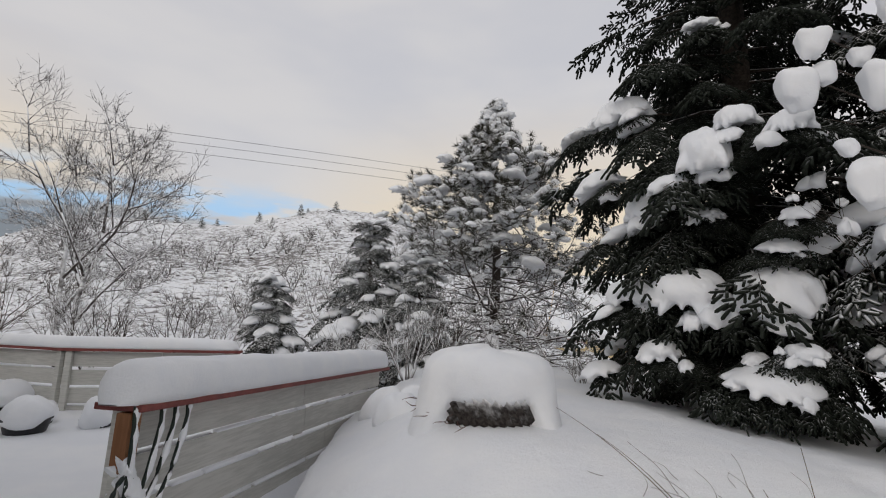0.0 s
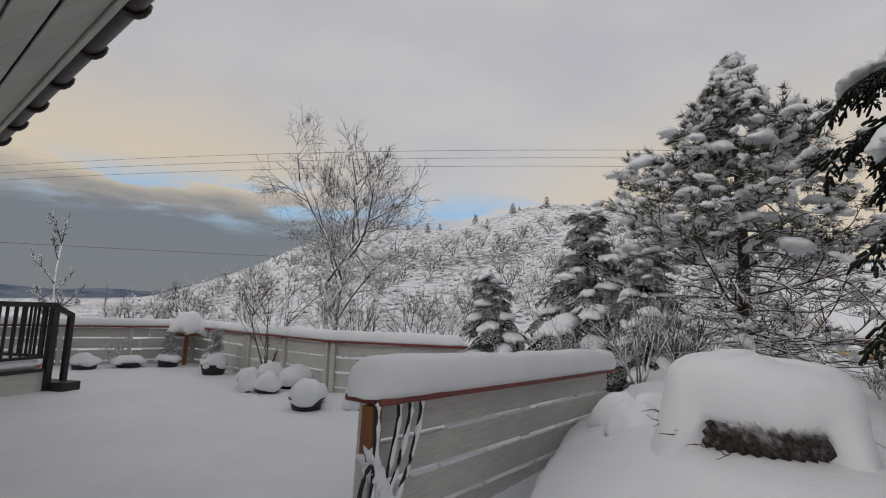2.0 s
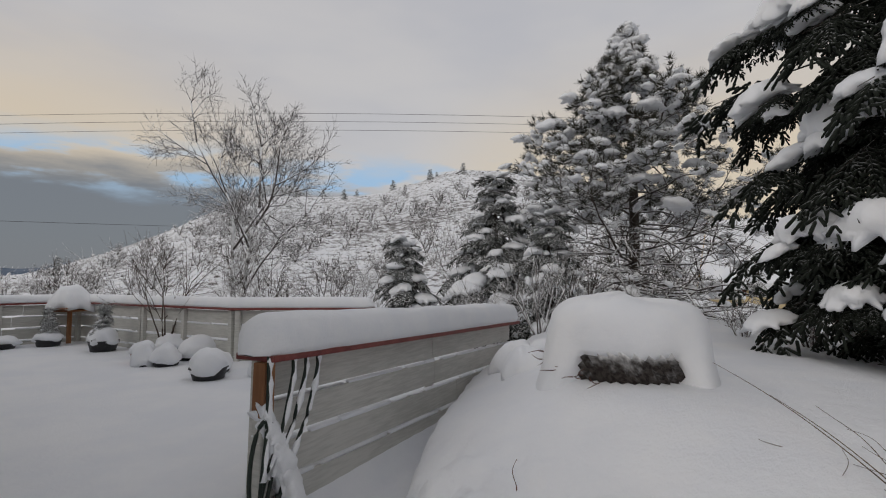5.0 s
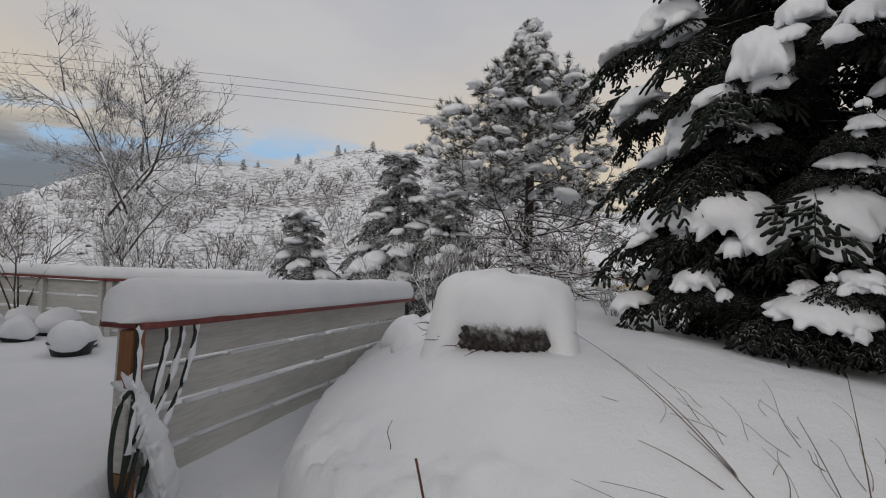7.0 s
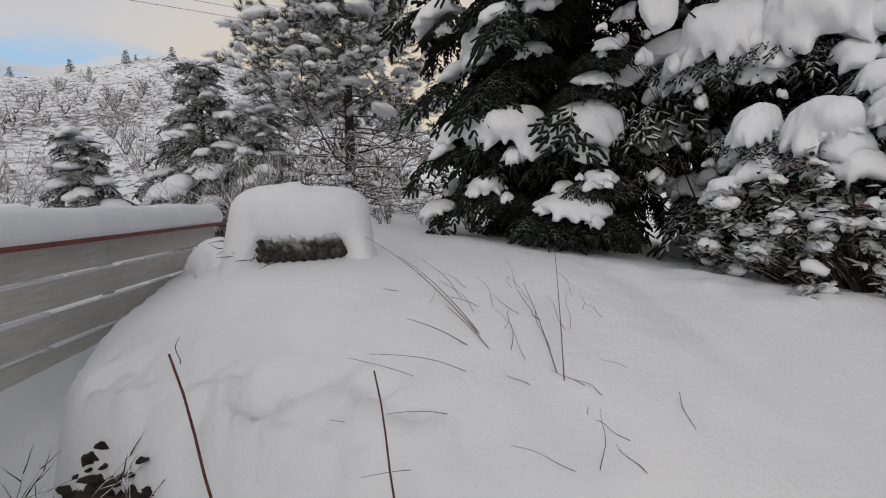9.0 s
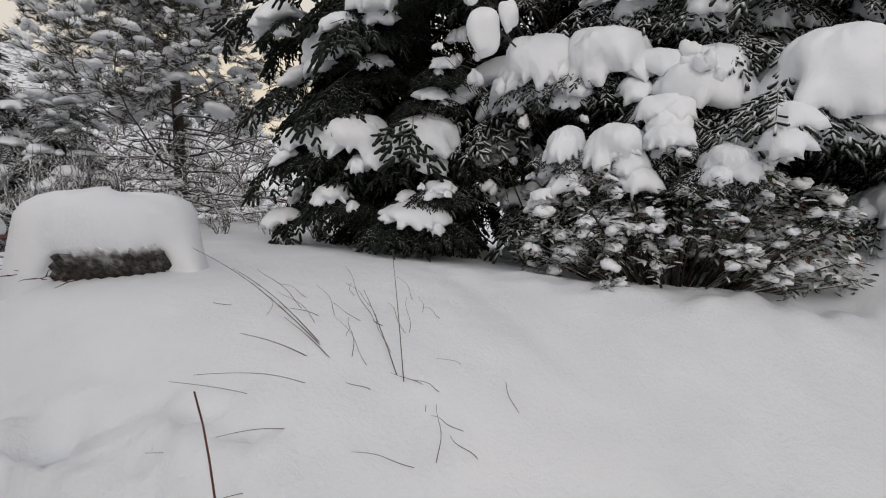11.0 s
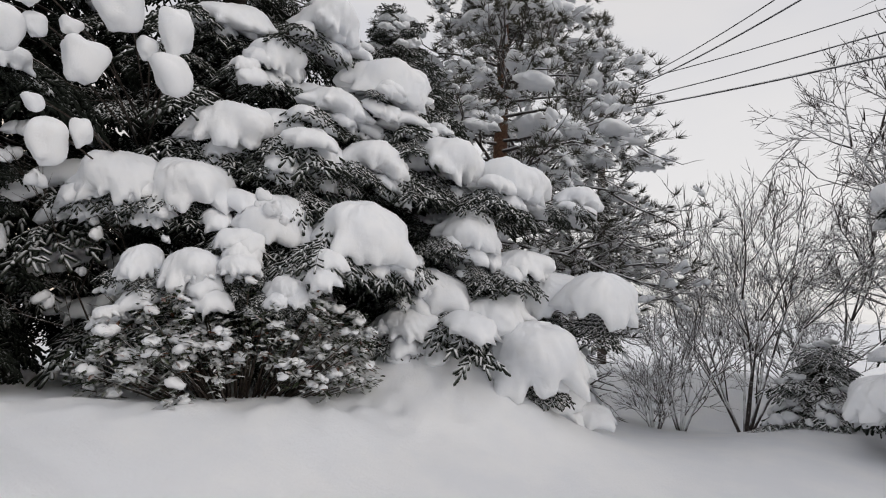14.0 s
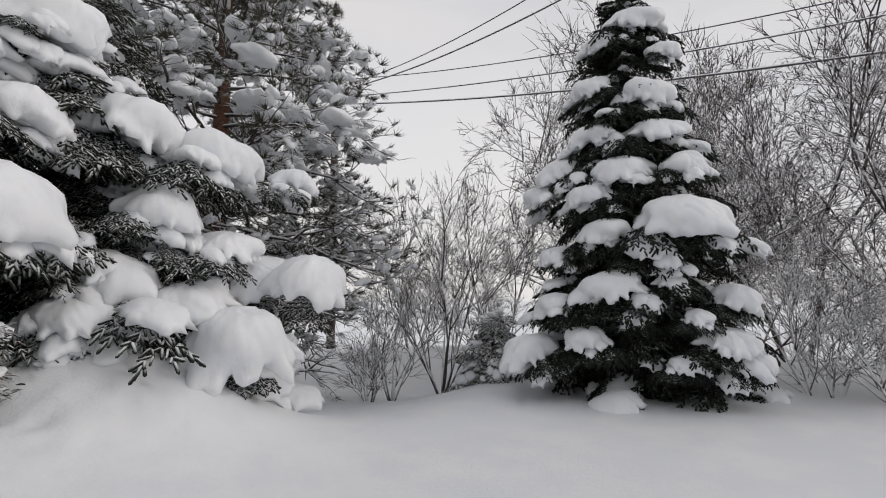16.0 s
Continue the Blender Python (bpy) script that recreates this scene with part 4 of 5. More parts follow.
for sx, sy, H, s in ((-10.4, 9.8, 2.6, 51), (-7.4, 10.4, 2.4, 52), (-9.5, 12.4, 3.0, 53), (-6.2, 11.6, 2.2, 54), (-4.9, 11.2, 2.4, 55), (-12.0, 9.4, 2.0, 56), (-3.0, 13.6, 3.6, 57), (-13.6, 8.6, 1.8, 58)):
    bare_tree("shrub", "leafless shrub furred with snow", sx, sy, H, s, 5, M_FROST if s % 2 else M_TWIG, 3, 0.35, 0.022, z=-0.1, category="shrub", kids=(3, 5), first=0.45)
for sx, sy, H, s in ((-0.45, 7.3, 1.2, 61), (0.1, 7.7, 1.1, 62), (0.7, 7.9, 0.7, 63), (1.5, 7.6, 0.42, 64), (2.1, 7.3, 0.42, 65), (2.7, 6.9, 0.5, 66), (-1.5, 8.3, 1.3, 67)):
    bare_tree("shrub", "low frosted shrub with dry stems", sx, sy, H, s, 9, M_FROST if s % 2 else M_TWIG, 2, 0.4, 0.012, category="shrub", kids=(3, 5), first=0.6)


def snow_bush(name, label, x, y, r0, h, seed, n, z, pads=()):
    """A bush bent under broad pillows of snow."""
    r = np.random.default_rng(seed)
    t = thing(name, label, "bush", (x, y, z))
    fr = []
    for i in range(n):
        a, q = r.uniform(0, 6.28), math.sqrt(r.uniform(0.05, 1))
        p = np.array([r0 * q * math.cos(a), r0 * q * math.sin(a), h * (1 - 0.75 * q * q) * r.uniform(0.75, 1.0)])
        fr.append(mat34(basis((math.cos(a), math.sin(a), -0.5)), (0.7, 0.8, 0.7), p - np.array([0.3 * math.cos(a), 0.3 * math.sin(a), 0.10])))
        fr.append(mat34(basis((math.cos(a + 0.8), math.sin(a + 0.8), -0.9)), (0.7, 0.8, 0.7), p * np.array([0.8, 0.8, 0.7])))
        q2 = r.uniform(0.32, 0.6)
        snow_pad(t, i, basis((math.cos(a), math.sin(a), -0.30)), (q2, q2, q2 * 0.75), p, True)
    for k, (wx, wy, wz, half, high) in enumerate(pads):
        p = np.array([wx - x, wy - y, wz - z])
        away = p / np.linalg.norm(p) * np.array([1, 1, 0])
        for q in np.linspace(-1.2, 1.2, 6):
            c, s_ = math.cos(q), math.sin(q)
            fr.append(mat34(basis((away[0] * c - away[1] * s_, away[0] * s_ + away[1] * c, -0.5)), (0.6, 0.6, 0.6), p - away * 0.3 - np.array([0, 0, 0.12])))
        snow_pad(t, k + 4, basis(away + np.array([0, 0, -0.25])), (half * 0.9, half * 1.05, high), p)
    obj("crown", *spread(FRONDS[1], fr), M_NEEDLE_SNOWY, t)
    return t


snow_bush("juniper_bush", "bush bowed down under thick snow", 7.2, -0.25, 0.85, 1.0, 71, 12, -0.35, PADS_BUSH)
snow_bush("juniper_bush", "low bush under thick snow", 7.0, 1.1, 0.7, 0.9, 72, 8, 0.1)


def rhododendron(x, y, seed):
    """An evergreen bush of many small oval leaves with snow clumps on top."""
    r = np.random.default_rng(seed)
    z = ground_at(x, y) - 0.1
    t = thing("rhododendron", "evergreen rhododendron with small dark leaves and snow clumps", "bush", (x, y, z))
    lv = np.array([(0, 0, 0), (0.35, 0.2, 0.03), (0.75, 0.15, 0.0), (1, 0, -0.08), (0.75, -0.15, 0.0), (0.35, -0.2, 0.03)])
    lf = np.array([(0, 2, 1), (0, 3, 2), (0, 4, 3), (0, 5, 4)])
    leaves, rust, stems, sl = [], [], [], [[] for _ in LUMPS]
    for i in range(330):
        a, q = r.uniform(0, 6.28), math.sqrt(r.uniform(0.1, 1))
        p = np.array([1.0 * q * math.cos(a), 0.62 * q * math.sin(a), 0.10 + (1.0 - 0.55 * q * q) * r.uniform(0.15, 1.0)])
        if i % 3 == 0:
            stems.append(tube([np.array([p[0] * 0.3, p[1] * 0.3, 0]), p * np.array([0.7, 0.7, 0.6]), p], [0.010, 0.007, 0.004], 4))
        for k in range(15):
            b = a + r.uniform(-1.9, 1.9)
            s = r.uniform(0.045, 0.075)
            (rust if r.uniform() < 0.09 else leaves).append(mat34(basis((math.cos(b), math.sin(b), r.uniform(-0.7, 0.5)), (0, 0, 1), r.uniform(-0.5, 0.5)), (s, s, s), p + r.normal(0, 0.035, 3)))
        if r.uniform() < 0.6:
            s = r.uniform(0.03, 0.065)
            sl[r.integers(len(LUMPS))].append(mat34(np.eye(3), (s * 1.2, s * 1.2, s * 1.1), p + np.array([0, 0, 0.02])))
    for i in range(16):
        a, q = r.uniform(0, 6.28), r.uniform(0.3, 1.0)
        s = r.uniform(0.10, 0.20)
        snow_pad(t, i, basis((math.cos(a), math.sin(a), -0.3 * q)), (s * 0.9, s * 0.9, s), (0.95 * q * math.cos(a), 0.6 * q * math.sin(a), 0.14 + 0.92 * (1.05 - 0.55 * q * q)))
    t.matrix_basis = pose(x, y, z, 0, 0, -42) @ Matrix.Scale(1.22, 4)
    obj("foliage", *spread((lv, lf), leaves), M_LEAF, t)
    obj("withered_foliage", *spread((lv, lf), rust), M_RUSTLEAF, t, "rust-brown withered leaves")
    obj("stem", *join(stems), M_BARK, t)["kind"] = "stuff"
    obj("snow_load", *join([spread(CLUMPS[i], sl[i]) for i in range(len(LUMPS)) if sl[i]]), M_SNOW, t, "round clumps of snow")["kind"] = "stuff"


rhododendron(4.1, 2.28, 81)

# brush on the hill and small pines along its ridge
r = np.random.default_rng(91)
hm = [[] for _ in LUMPS]
for i in range(1900):
    a, d = radians(r.uniform(-58, 12)), 20 + 76 * r.uniform(0, 1) ** 0.8
    x, y = d * math.sin(a), d * math.cos(a)
    if y < 15:
        continue
    s = r.uniform(0.07, 0.20)
    hm[r.integers(6)].append(mat34(np.eye(3), (s * r.uniform(0.8, 1.4), s * r.uniform(0.8, 1.4), s * r.uniform(0.9, 1.8)), (x, y, ground_at(x, y) - 0.02)))
tagged(obj("heather", *join([spread(FINGERS[i % 3], hm[i]) for i in range(6)]), M_HEATH), "dark heather poking through hillside snow", "heather", "", "stuff")
brush = []
proto = []
for k in range(4):
    out, tips = [], []
    rr = np.random.default_rng(300 + k)
    for i in range(5):
        grow(rr, np.zeros(3), np.array([0.5 * math.cos(i), 0.5 * math.sin(i), 1.0]), 0.6, 0.03, 2, out, tips, 0.3, 0.1, (2, 4), 0.62, 0.8, 3, 0.012)
    proto.append(join(out))
bm_ = [[] for _ in proto]
for i in range(210):
    a, d = radians(r.uniform(-56, 12)), 17 + 62 * r.uniform(0, 1) ** 0.9
    x, y = d * math.sin(a), d * math.cos(a)
    if y < 14:
        continue
    s = r.uniform(0.7, 1.9)
    bm_[i % 4].append(mat34(np.eye(3), (s, s, s), (x, y, ground_at(x, y) - 0.05)))
tagged(obj("hill_brush", *join([spread(proto[i], bm_[i]) for i in range(4)]), M_TWIG), "snowy scrub on the hillside", "scrub", "", "stuff")
ridge = spruce("ridge_pine", "small dark pine on the ridge", 0, 0, 2.6, 1.0, 95, 0.3, low=True, thick=0.10, count=26, z=-50)
ridge["group"] = "pines along the ridge"
for i, az in enumerate((-62, -54, -50, -38.5, -37, -36.2, -32.5, -29.6, -27.2, -25.7, -21.4, -20.0, -17.0, -16.2, -13.0, -7.4, -5.0, 1)):
    d = 90 + 3 * math.sin(i * 2.1)
    if az < -48:
        d = 62
    x, y = d * math.sin(radians(az)), d * math.cos(radians(az))
    s = 0.40 + 0.45 * abs(math.sin(i * 1.7))
    copy_thing(ridge, pose(x, y, ground_at(x, y) - 0.2, 0, 0, i * 70) @ Matrix.Scale(s, 4))
for o in (*ridge.children_recursive, ridge):
    bpy.data.objects.remove(o)


# ---- the plank fences ----
def snow_roll(name, pts, width, high, seed, parent, label=""):
    """A rounded roll of snow along a line of points."""
    P = np.array(pts, float)
    seg = np.linalg.norm(np.diff(P, axis=0), axis=1)
    cum = np.concatenate([[0], np.cumsum(seg)])
    n = max(6, int(cum[-1] / 0.07))
    s = np.linspace(0, cum[-1], n)
    C = np.stack([np.interp(s, cum, P[:, k]) for k in range(3)], -1)
    T = np.gradient(C, axis=0)
    T /= np.linalg.norm(T, axis=1, keepdims=True)
    N = np.stack([T[:, 1], -T[:, 0], np.zeros(n)], -1)
    prof = [(-1.0, 0.0), (-1.12, 0.22), (-1.08, 0.55), (-0.85, 0.84), (-0.45, 0.98), (0, 1.02), (0.45, 0.98), (0.85, 0.84), (1.08, 0.55), (1.12, 0.22), (1.0, 0.0)]
    V = []
    for i in range(n):
        e = min(1.0, math.sqrt(max(0.0, min(s[i], cum[-1] - s[i]) / 0.10) + 0.0006))
        for a, b in prof:
            k = 1 + 0.10 * noise.noise(Vector((s[i] * 1.4, a * 0.9, seed))) + 0.05 * noise.noise(Vector((s[i] * 6, a * 2, seed + 3.0)))
            V.append(C[i] + N[i] * a * width * 0.5 * k * (0.35 + 0.65 * e) + np.array([0, 0, b * high * k * e]))
    m = len(prof)
    F = [(i * m + j, (i + 1) * m + j, (i + 1) * m + j + 1, i * m + j + 1) for i in range(n - 1) for j in range(m - 1)]
    F += [(i * m + m - 1, (i + 1) * m + m - 1, (i + 1) * m, i * m) for i in range(n - 1)]
    return obj(name, V, F, M_CAPSNOW, parent, label)


def plank_run(fence, a, b, za, zb, n_boards, pitch, side, posts, seed, ledge=True, cap=0.20):
    """Boards, posts and a red-edged cap from a to b; za, zb: the cap's underside; side: where the posts stand."""
    a, b = np.array(a, float), np.array(b, float)
    L = float(np.linalg.norm(b - a))
    t = (b - a) / L
    ang = math.degrees(math.atan2(t[1], t[0]))
    slope = math.degrees(math.atan2(zb - za, L))
    m = pose(*a, za, 0, 0, ang) @ pose(0, 0, 0, 0, -slope, 0)
    rr = random.Random(seed)
    for k in range(n_boards):
        cut = L * rr.uniform(0.35, 0.65)
        for u0, u1 in ((0, cut - 0.002), (cut + 0.002, L)):
            top = -0.012 - k * pitch + rr.uniform(-0.004, 0.004)
            o = boxed("board", (u0, -0.012, top - pitch + 0.034, u1, 0.012, top), M_PAINT, fence)
            o.matrix_basis = m @ pose(0, rr.uniform(-0.003, 0.003), 0)
            if ledge and k:
                bmx = bmesh.new()
                x = u0 + rr.uniform(0, 0.2)
                while x < u1 - 0.15:
                    w = min(rr.uniform(0.2, 0.9), u1 - x)
                    box(bmx, x, -0.020, top - 0.004, x + w, 0.024, top + rr.uniform(0.010, 0.030), 0.008)
                    x += w + rr.uniform(0.0, 0.12)
                if bmx.verts:
                    o2 = part("ledge_snow", bmx, M_CAPSNOW, fence, "thin snow on the board's edge", True)
                    o2.matrix_basis = m
                else:
                    bmx.free()
    for i in range(posts):
        u = 0.05 + (L - 0.10) * i / max(1, posts - 1)
        o = boxed("post", (u - 0.036, 0.0, -n_boards * pitch - 0.1, u + 0.036, 0.06, -0.004), M_PAINT, fence)
        o.matrix_basis = m @ pose(0, 0.013 if side > 0 else -0.073, 0)
    o = boxed("cap_board", (-0.03, -cap / 2, 0.0, L + 0.02, cap / 2, 0.036), M_REDTRIM, fence, "dull red cap board")
    o.matrix_basis = m
    return m


fence = thing("plank_fence", "white plank fence with red cap and thick snow", "fence")
FE = [(-12.6, 3.2), (-10.95, 5.75), (-9.6, 7.75), (-7.2, 7.05), (-4.8, 6.4), (-2.75, 6.85)]
for i, (n_post, s) in enumerate(((3, 1), (3, 2), (3, 3), (3, 4), (2, 5))):
    plank_run(fence, FE[i], FE[i + 1], 0.75, 0.75, 4, 0.225, -1, n_post, s)
snow_roll("cap_snow", [(x, y, 0.786) for x, y in FE], 0.19, 0.15, 3, fence, "rounded roll of snow on the cap")

near_fence = thing("plank_fence", "weathered white plank fence end with overhanging snow", "fence")
nm = plank_run(near_fence, FENCE_NEAR, FENCE_FAR, 0.730, 0.610, 6, 0.235, 1, 3, 9, True, 0.30)
snow_roll("cap_snow", [(-1.648, 2.56, 0.766), (-1.2, 4.65, 0.705), (-0.79, 6.68, 0.646)], 0.29, 0.225, 5, near_fence, "thick overhanging roll of snow")
o = boxed("end_post", (-0.05, -0.10, -0.30, 0.035, -0.014, -0.006), M_WOOD, near_fence, "bare brown wooden end post", 0.006)
o.matrix_basis = nm
o = boxed("post_cladding", (-0.045, -0.095, -0.72, 0.030, -0.016, -0.302), M_PAINT, near_fence)
o.matrix_basis = nm
o = boxed("post_foot", (-0.05, -0.10, -1.45, 0.035, -0.014, -0.724), M_WOOD, near_fence, "orange-brown bare wooden foot of the post", 0.006)
o.matrix_basis = nm

# garden hose looped over the fence end, with snow along it
hose = thing("garden_hose", "dark green hose draped over the fence end, crusted with snow", "hose", (-1.63, 2.65, 0.75), 78.0)
for k, (u, du, dep) in enumerate(((0.16, -0.16, 0.85), (0.26, -0.20, 0.9), (0.36, -0.20, 0.86), (-0.02, -0.05, 0.95))):
    pts = [(u, -0.03, 0.05), (u, -0.10, 0.03), (u - 0.02, -0.125, -0.10), (u + du * 0.6, -0.13, -0.38), (u + du * 1.4, -0.14, -0.62), (u + du * 1.7, -0.12, -dep)]
    pts = np.array(pts)
    tt = np.linspace(0, 5, 22)
    P = np.stack([np.interp(tt, range(6), pts[:, c]) for c in range(3)], -1)
    obj("hose_loop", *tube(P, np.full(22, 0.011), 7), M_HOSE, hose)
    W = P + np.array([0.010, -0.004, 0.010])
    obj("hose_snow", *tube(W[:18], 0.013 + 0.006 * np.sin(np.arange(18) * 2.3 + k * 2) + 0.004 * np.cos(np.arange(18) * 5.1), 7), M_CAPSNOW, hose, "snow crust along the hose")
P = np.array([(-0.06 + 0.10 * math.cos(a), -0.13, -0.62 + 0.30 * math.sin(a)) for a in np.linspace(0.6, 5.9, 24)])
obj("hose_coil", *tube(P, np.full(24, 0.012), 7), M_HOSE, hose)
for u, v, z, s in ((0.02, -0.12, -0.45, 0.09), (0.06, -0.13, -0.58, 0.10), (0.12, -0.14, -0.72, 0.11), (0.16, -0.14, -0.85, 0.10), (-0.02, -0.11, -0.34, 0.07)):
    V, F = LOADS[int(s * 100) % 9]
    obj("snow_clump", V @ np.array([[0.4, 0, -1], [0, 1, 0], [1, 0, 0.4]]) * np.array([s * 1.7, s * 0.9, s * 1.9]) + np.array([u, v + 0.02, z]), F, M_SNOW, hose)

# ---- the snow-capped basket planter on the raised bed ----
bx, by, bz = 0.38, 3.54, 0.44
basket = thing("basket_planter", "round woven planter capped by a dome of snow", "planter", (bx, by, bz))
V, F = [], []
nt = 72
prof = [(0.24, -0.05), (0.27, 0.0), (0.30, 0.04), (0.325, 0.08), (0.345, 0.12), (0.36, 0.16), (0.372, 0.20), (0.38, 0.24), (0.38, 0.28), (0.385, 0.33), (0.35, 0.34), (0.0, 0.30)]
for k, (q, z) in enumerate(prof):
    for j in range(nt):
        a = j * 2 * PI / nt
        w = 0.016 * (1 if (j + k) % 2 else -1) if 0 < k < 10 else 0
        V.append(((q + w) * math.cos(a), (q + w) * math.sin(a), z))
F = [(k * nt + j, k * nt + (j + 1) % nt, (k + 1) * nt + (j + 1) % nt, (k + 1) * nt + j) for k in range(len(prof) - 1) for j in range(nt)]
obj("basket", V, F, M_WICKER, basket, "dark woven side furred with frost")
V, F = [], []
SKIRT = ((0.44, 0.40), (0.46, 0.26), (0.49, 0.12), (0.53, 0.0), (0.56, -0.10), (0.3, -0.14))
prof = [(0.0, 0.655), (0.15, 0.652), (0.26, 0.640), (0.34, 0.612), (0.395, 0.565), (0.425, 0.50), (0.432, 0.43), (0.425, 0.36), (0.408, 0.30), (0.38, 0.265), (0.33, 0.27), (0.0, 0.30)]
for k, (q, z) in enumerate(prof):
    for j in range(nt):
        a = j * 2 * PI / nt
        p = Vector((math.cos(a) * 1.3, math.sin(a) * 1.3, z * 2.5))
        w = 1 + 0.07 * noise.noise(p) + 0.025 * noise.noise(p * 3.1)
        drip = -0.04 * noise.noise(Vector((math.cos(a) * 1.7, math.sin(a) * 1.7, 1.7))) if 6 < k < 11 else 0
        gap = sstep(abs((a - radians(268) + PI) % (2 * PI) - PI), radians(38), radians(62))
        if k >= 6:
            qq, zz = q + (SKIRT[k - 6][0] - q) * gap, z + (SKIRT[k - 6][1] - z) * gap
            drip *= 1 - gap
        else:
            qq, zz = q, 0.43 + (z - 0.43) * 0.80
        tip = -0.10 * max(0.0, math.cos(a)) * max(0.0, (z - 0.3)) + 0.03 * noise.noise(p * 1.5 + Vector((3, 0, 0)))
        V.append((qq * w * 1.06 * math.cos(a), qq * w * math.sin(a), zz + drip + tip + 0.03))
F = [(k * nt + j, (k + 1) * nt + j, (k + 1) * nt + (j + 1) % nt, k * nt + (j + 1) % nt) for k in range(len(prof) - 1) for j in range(nt)]
obj("snow_dome", V, F, M_CAPSNOW, basket, "smooth dome of deep snow")
r = np.random.default_rng(5)
for i in range(5):
    a = radians(180 + 16 * i)
    p = np.array([0.40 * math.cos(a), 0.40 * math.sin(a), 0.24 - 0.02 * i])
    out, tips = [], []
    grow(r, p, np.array([math.cos(a), math.sin(a), 0.3]), 0.13, 0.003, 1, out, tips, 0.6, 0.0, (1, 3), 0.6, 0.8, 4)
    obj("twig", *join(out), M_REDSTEM, basket)
for k, (dx, dy, s) in enumerate(((-0.72, 1.0, 0.20), (-0.60, 1.35, 0.16), (-0.85, 1.5, 0.22))):
    V, F = polar_slab(90 + k, 5, 30, 0.08)
    tagged(obj("snow_lump", V * np.array([s * 1.2, s, s * 0.9]), F, M_CAPSNOW), "low rounded lump of snow beside the fence", "snow", "snow lumps by the planter").location = (bx + dx, by + dy, ground_at(bx + dx, by + dy))


# ---- pots and tubs along the fence ----
def potted(name, label, x, y, rad, h, mat, snow_h, seed, square=False, group="snowed-in pots along the fence"):
    rad, snow_h = rad * 1.02, snow_h * 1.0
    t = thing(name, label, "plant pot", (x, y, -0.02), seed * 37, group)
    n = 24
    prof = [(0.0, 0.0), (rad * 0.80, 0.0), (rad * 0.9, h * 0.5), (rad, h * 0.9), (rad * 1.05, h * 0.92), (rad * 1.05, h), (rad * 0.94, h), (rad * 0.9, h * 0.85), (0, h * 0.85)]
    V = [(q * math.cos(j * 2 * PI / n), q * math.sin(j * 2 * PI / n), z) for q, z in prof for j in range(n)]
    V = [((x_ / max(abs(math.cos(math.atan2(y_, x_))), abs(math.sin(math.atan2(y_, x_)))) * 0.85, y_ / max(abs(math.cos(math.atan2(y_, x_))), abs(math.sin(math.atan2(y_, x_)))) * 0.85, z_) if square else (x_, y_, z_)) for x_, y_, z_ in V]
    F = [(k * n + j, k * n + (j + 1) % n, (k + 1) * n + (j + 1) % n, (k + 1) * n + j) for k in range(len(prof) - 1) for j in range(n)]
    obj("pot", V, F, mat, t)
    V, F = lump(seed + 200, 0.28, 20, 14)
    obj("snow_cap", V * np.array([rad * 1.12, rad * 1.10, snow_h * 1.05]) + np.array([0, 0, h * 1.0]), F, M_CAPSNOW, t, "rounded cap of snow")
    return t


potted("round_tub", "black round tub with a thick snow cap", -4.25, 5.25, 0.21, 0.16, M_POTBLACK, 0.20, 1)
potted("plant_pot", "pot under a ball of snow", -4.45, 5.65, 0.15, 0.12, M_POTBLACK, 0.19, 2)
potted("plant_pot", "pot hidden by a lump of snow", -3.75, 5.6, 0.16, 0.10, M_POTBLACK, 0.22, 3)
potted("plant_pot", "black pot with a tall snow cap", -5.5, 5.85, 0.18, 0.13, M_POTBLACK, 0.19, 4)
potted("plant_pot", "red pot with a cap of snow", -6.05, 6.0, 0.17, 0.16, M_POTRED, 0.16, 5)
potted("plant_pot", "small pot buried in snow", -5.8, 5.75, 0.14, 0.08, M_POTBLACK, 0.22, 6)
potted("planter_box", "long teal planter loaded with snow", -6.2, 6.75, 0.30, 0.16, M_POTTEAL, 0.17, 7, True)
potted("planter_box", "square planter loaded with snow", -5.5, 6.45, 0.27, 0.15, M_POTBLACK, 0.19, 8, True)
potted("plant_pot", "black pot with a small snowy conifer", -7.75, 6.75, 0.22, 0.20, M_POTBLACK, 0.22, 9)
potted("plant_pot", "dark pot with snow at the fence corner", -9.3, 6.95, 0.20, 0.16, M_POTBLACK, 0.14, 10)
potted("plant_pot", "low dark bowl with flat snow", -9.75, 6.45, 0.24, 0.12, M_POTBLACK, 0.13, 11)
potted("plant_pot", "dark pot beside a mound of snow", -10.05, 5.8, 0.22, 0.14, M_POTBLACK, 0.16, 12)
potted("plant_pot", "red pot by the porch steps", -10.1, 4.9, 0.22, 0.26, M_POTRED, 0.28, 13)
spruce("potted_conifer", "small conifer in a pot dusted with snow", -7.75, 6.75, 2.2, 0.62, 19, 0.5, low=True, thick=0.09, count=40, z=0.16, slab=0.7).scale = (0.3, 0.3, 0.3)
spruce("potted_conifer", "tiny conifer in a pot at the corner", -9.3, 6.95, 2.2, 0.6, 20, 0.5, low=True, thick=0.09, count=40, z=0.12, slab=0.7).scale = (0.27, 0.27, 0.27)
bare_tree("potted_shrub", "leafless shrub standing in the planter", -6.4, 6.7, 2.1, 43, 5, M_TWIG_THIN, 3, 0.30, 0.014, z=0.15, category="shrub", kids=(2, 4), first=0.5)
bare_tree("potted_shrub", "small leafless twiggy plant", -9.9, 6.2, 0.55, 44, 4, M_FROST, 2, 0.4, 0.008, z=0.08, category="shrub", kids=(2, 4), first=0.5)

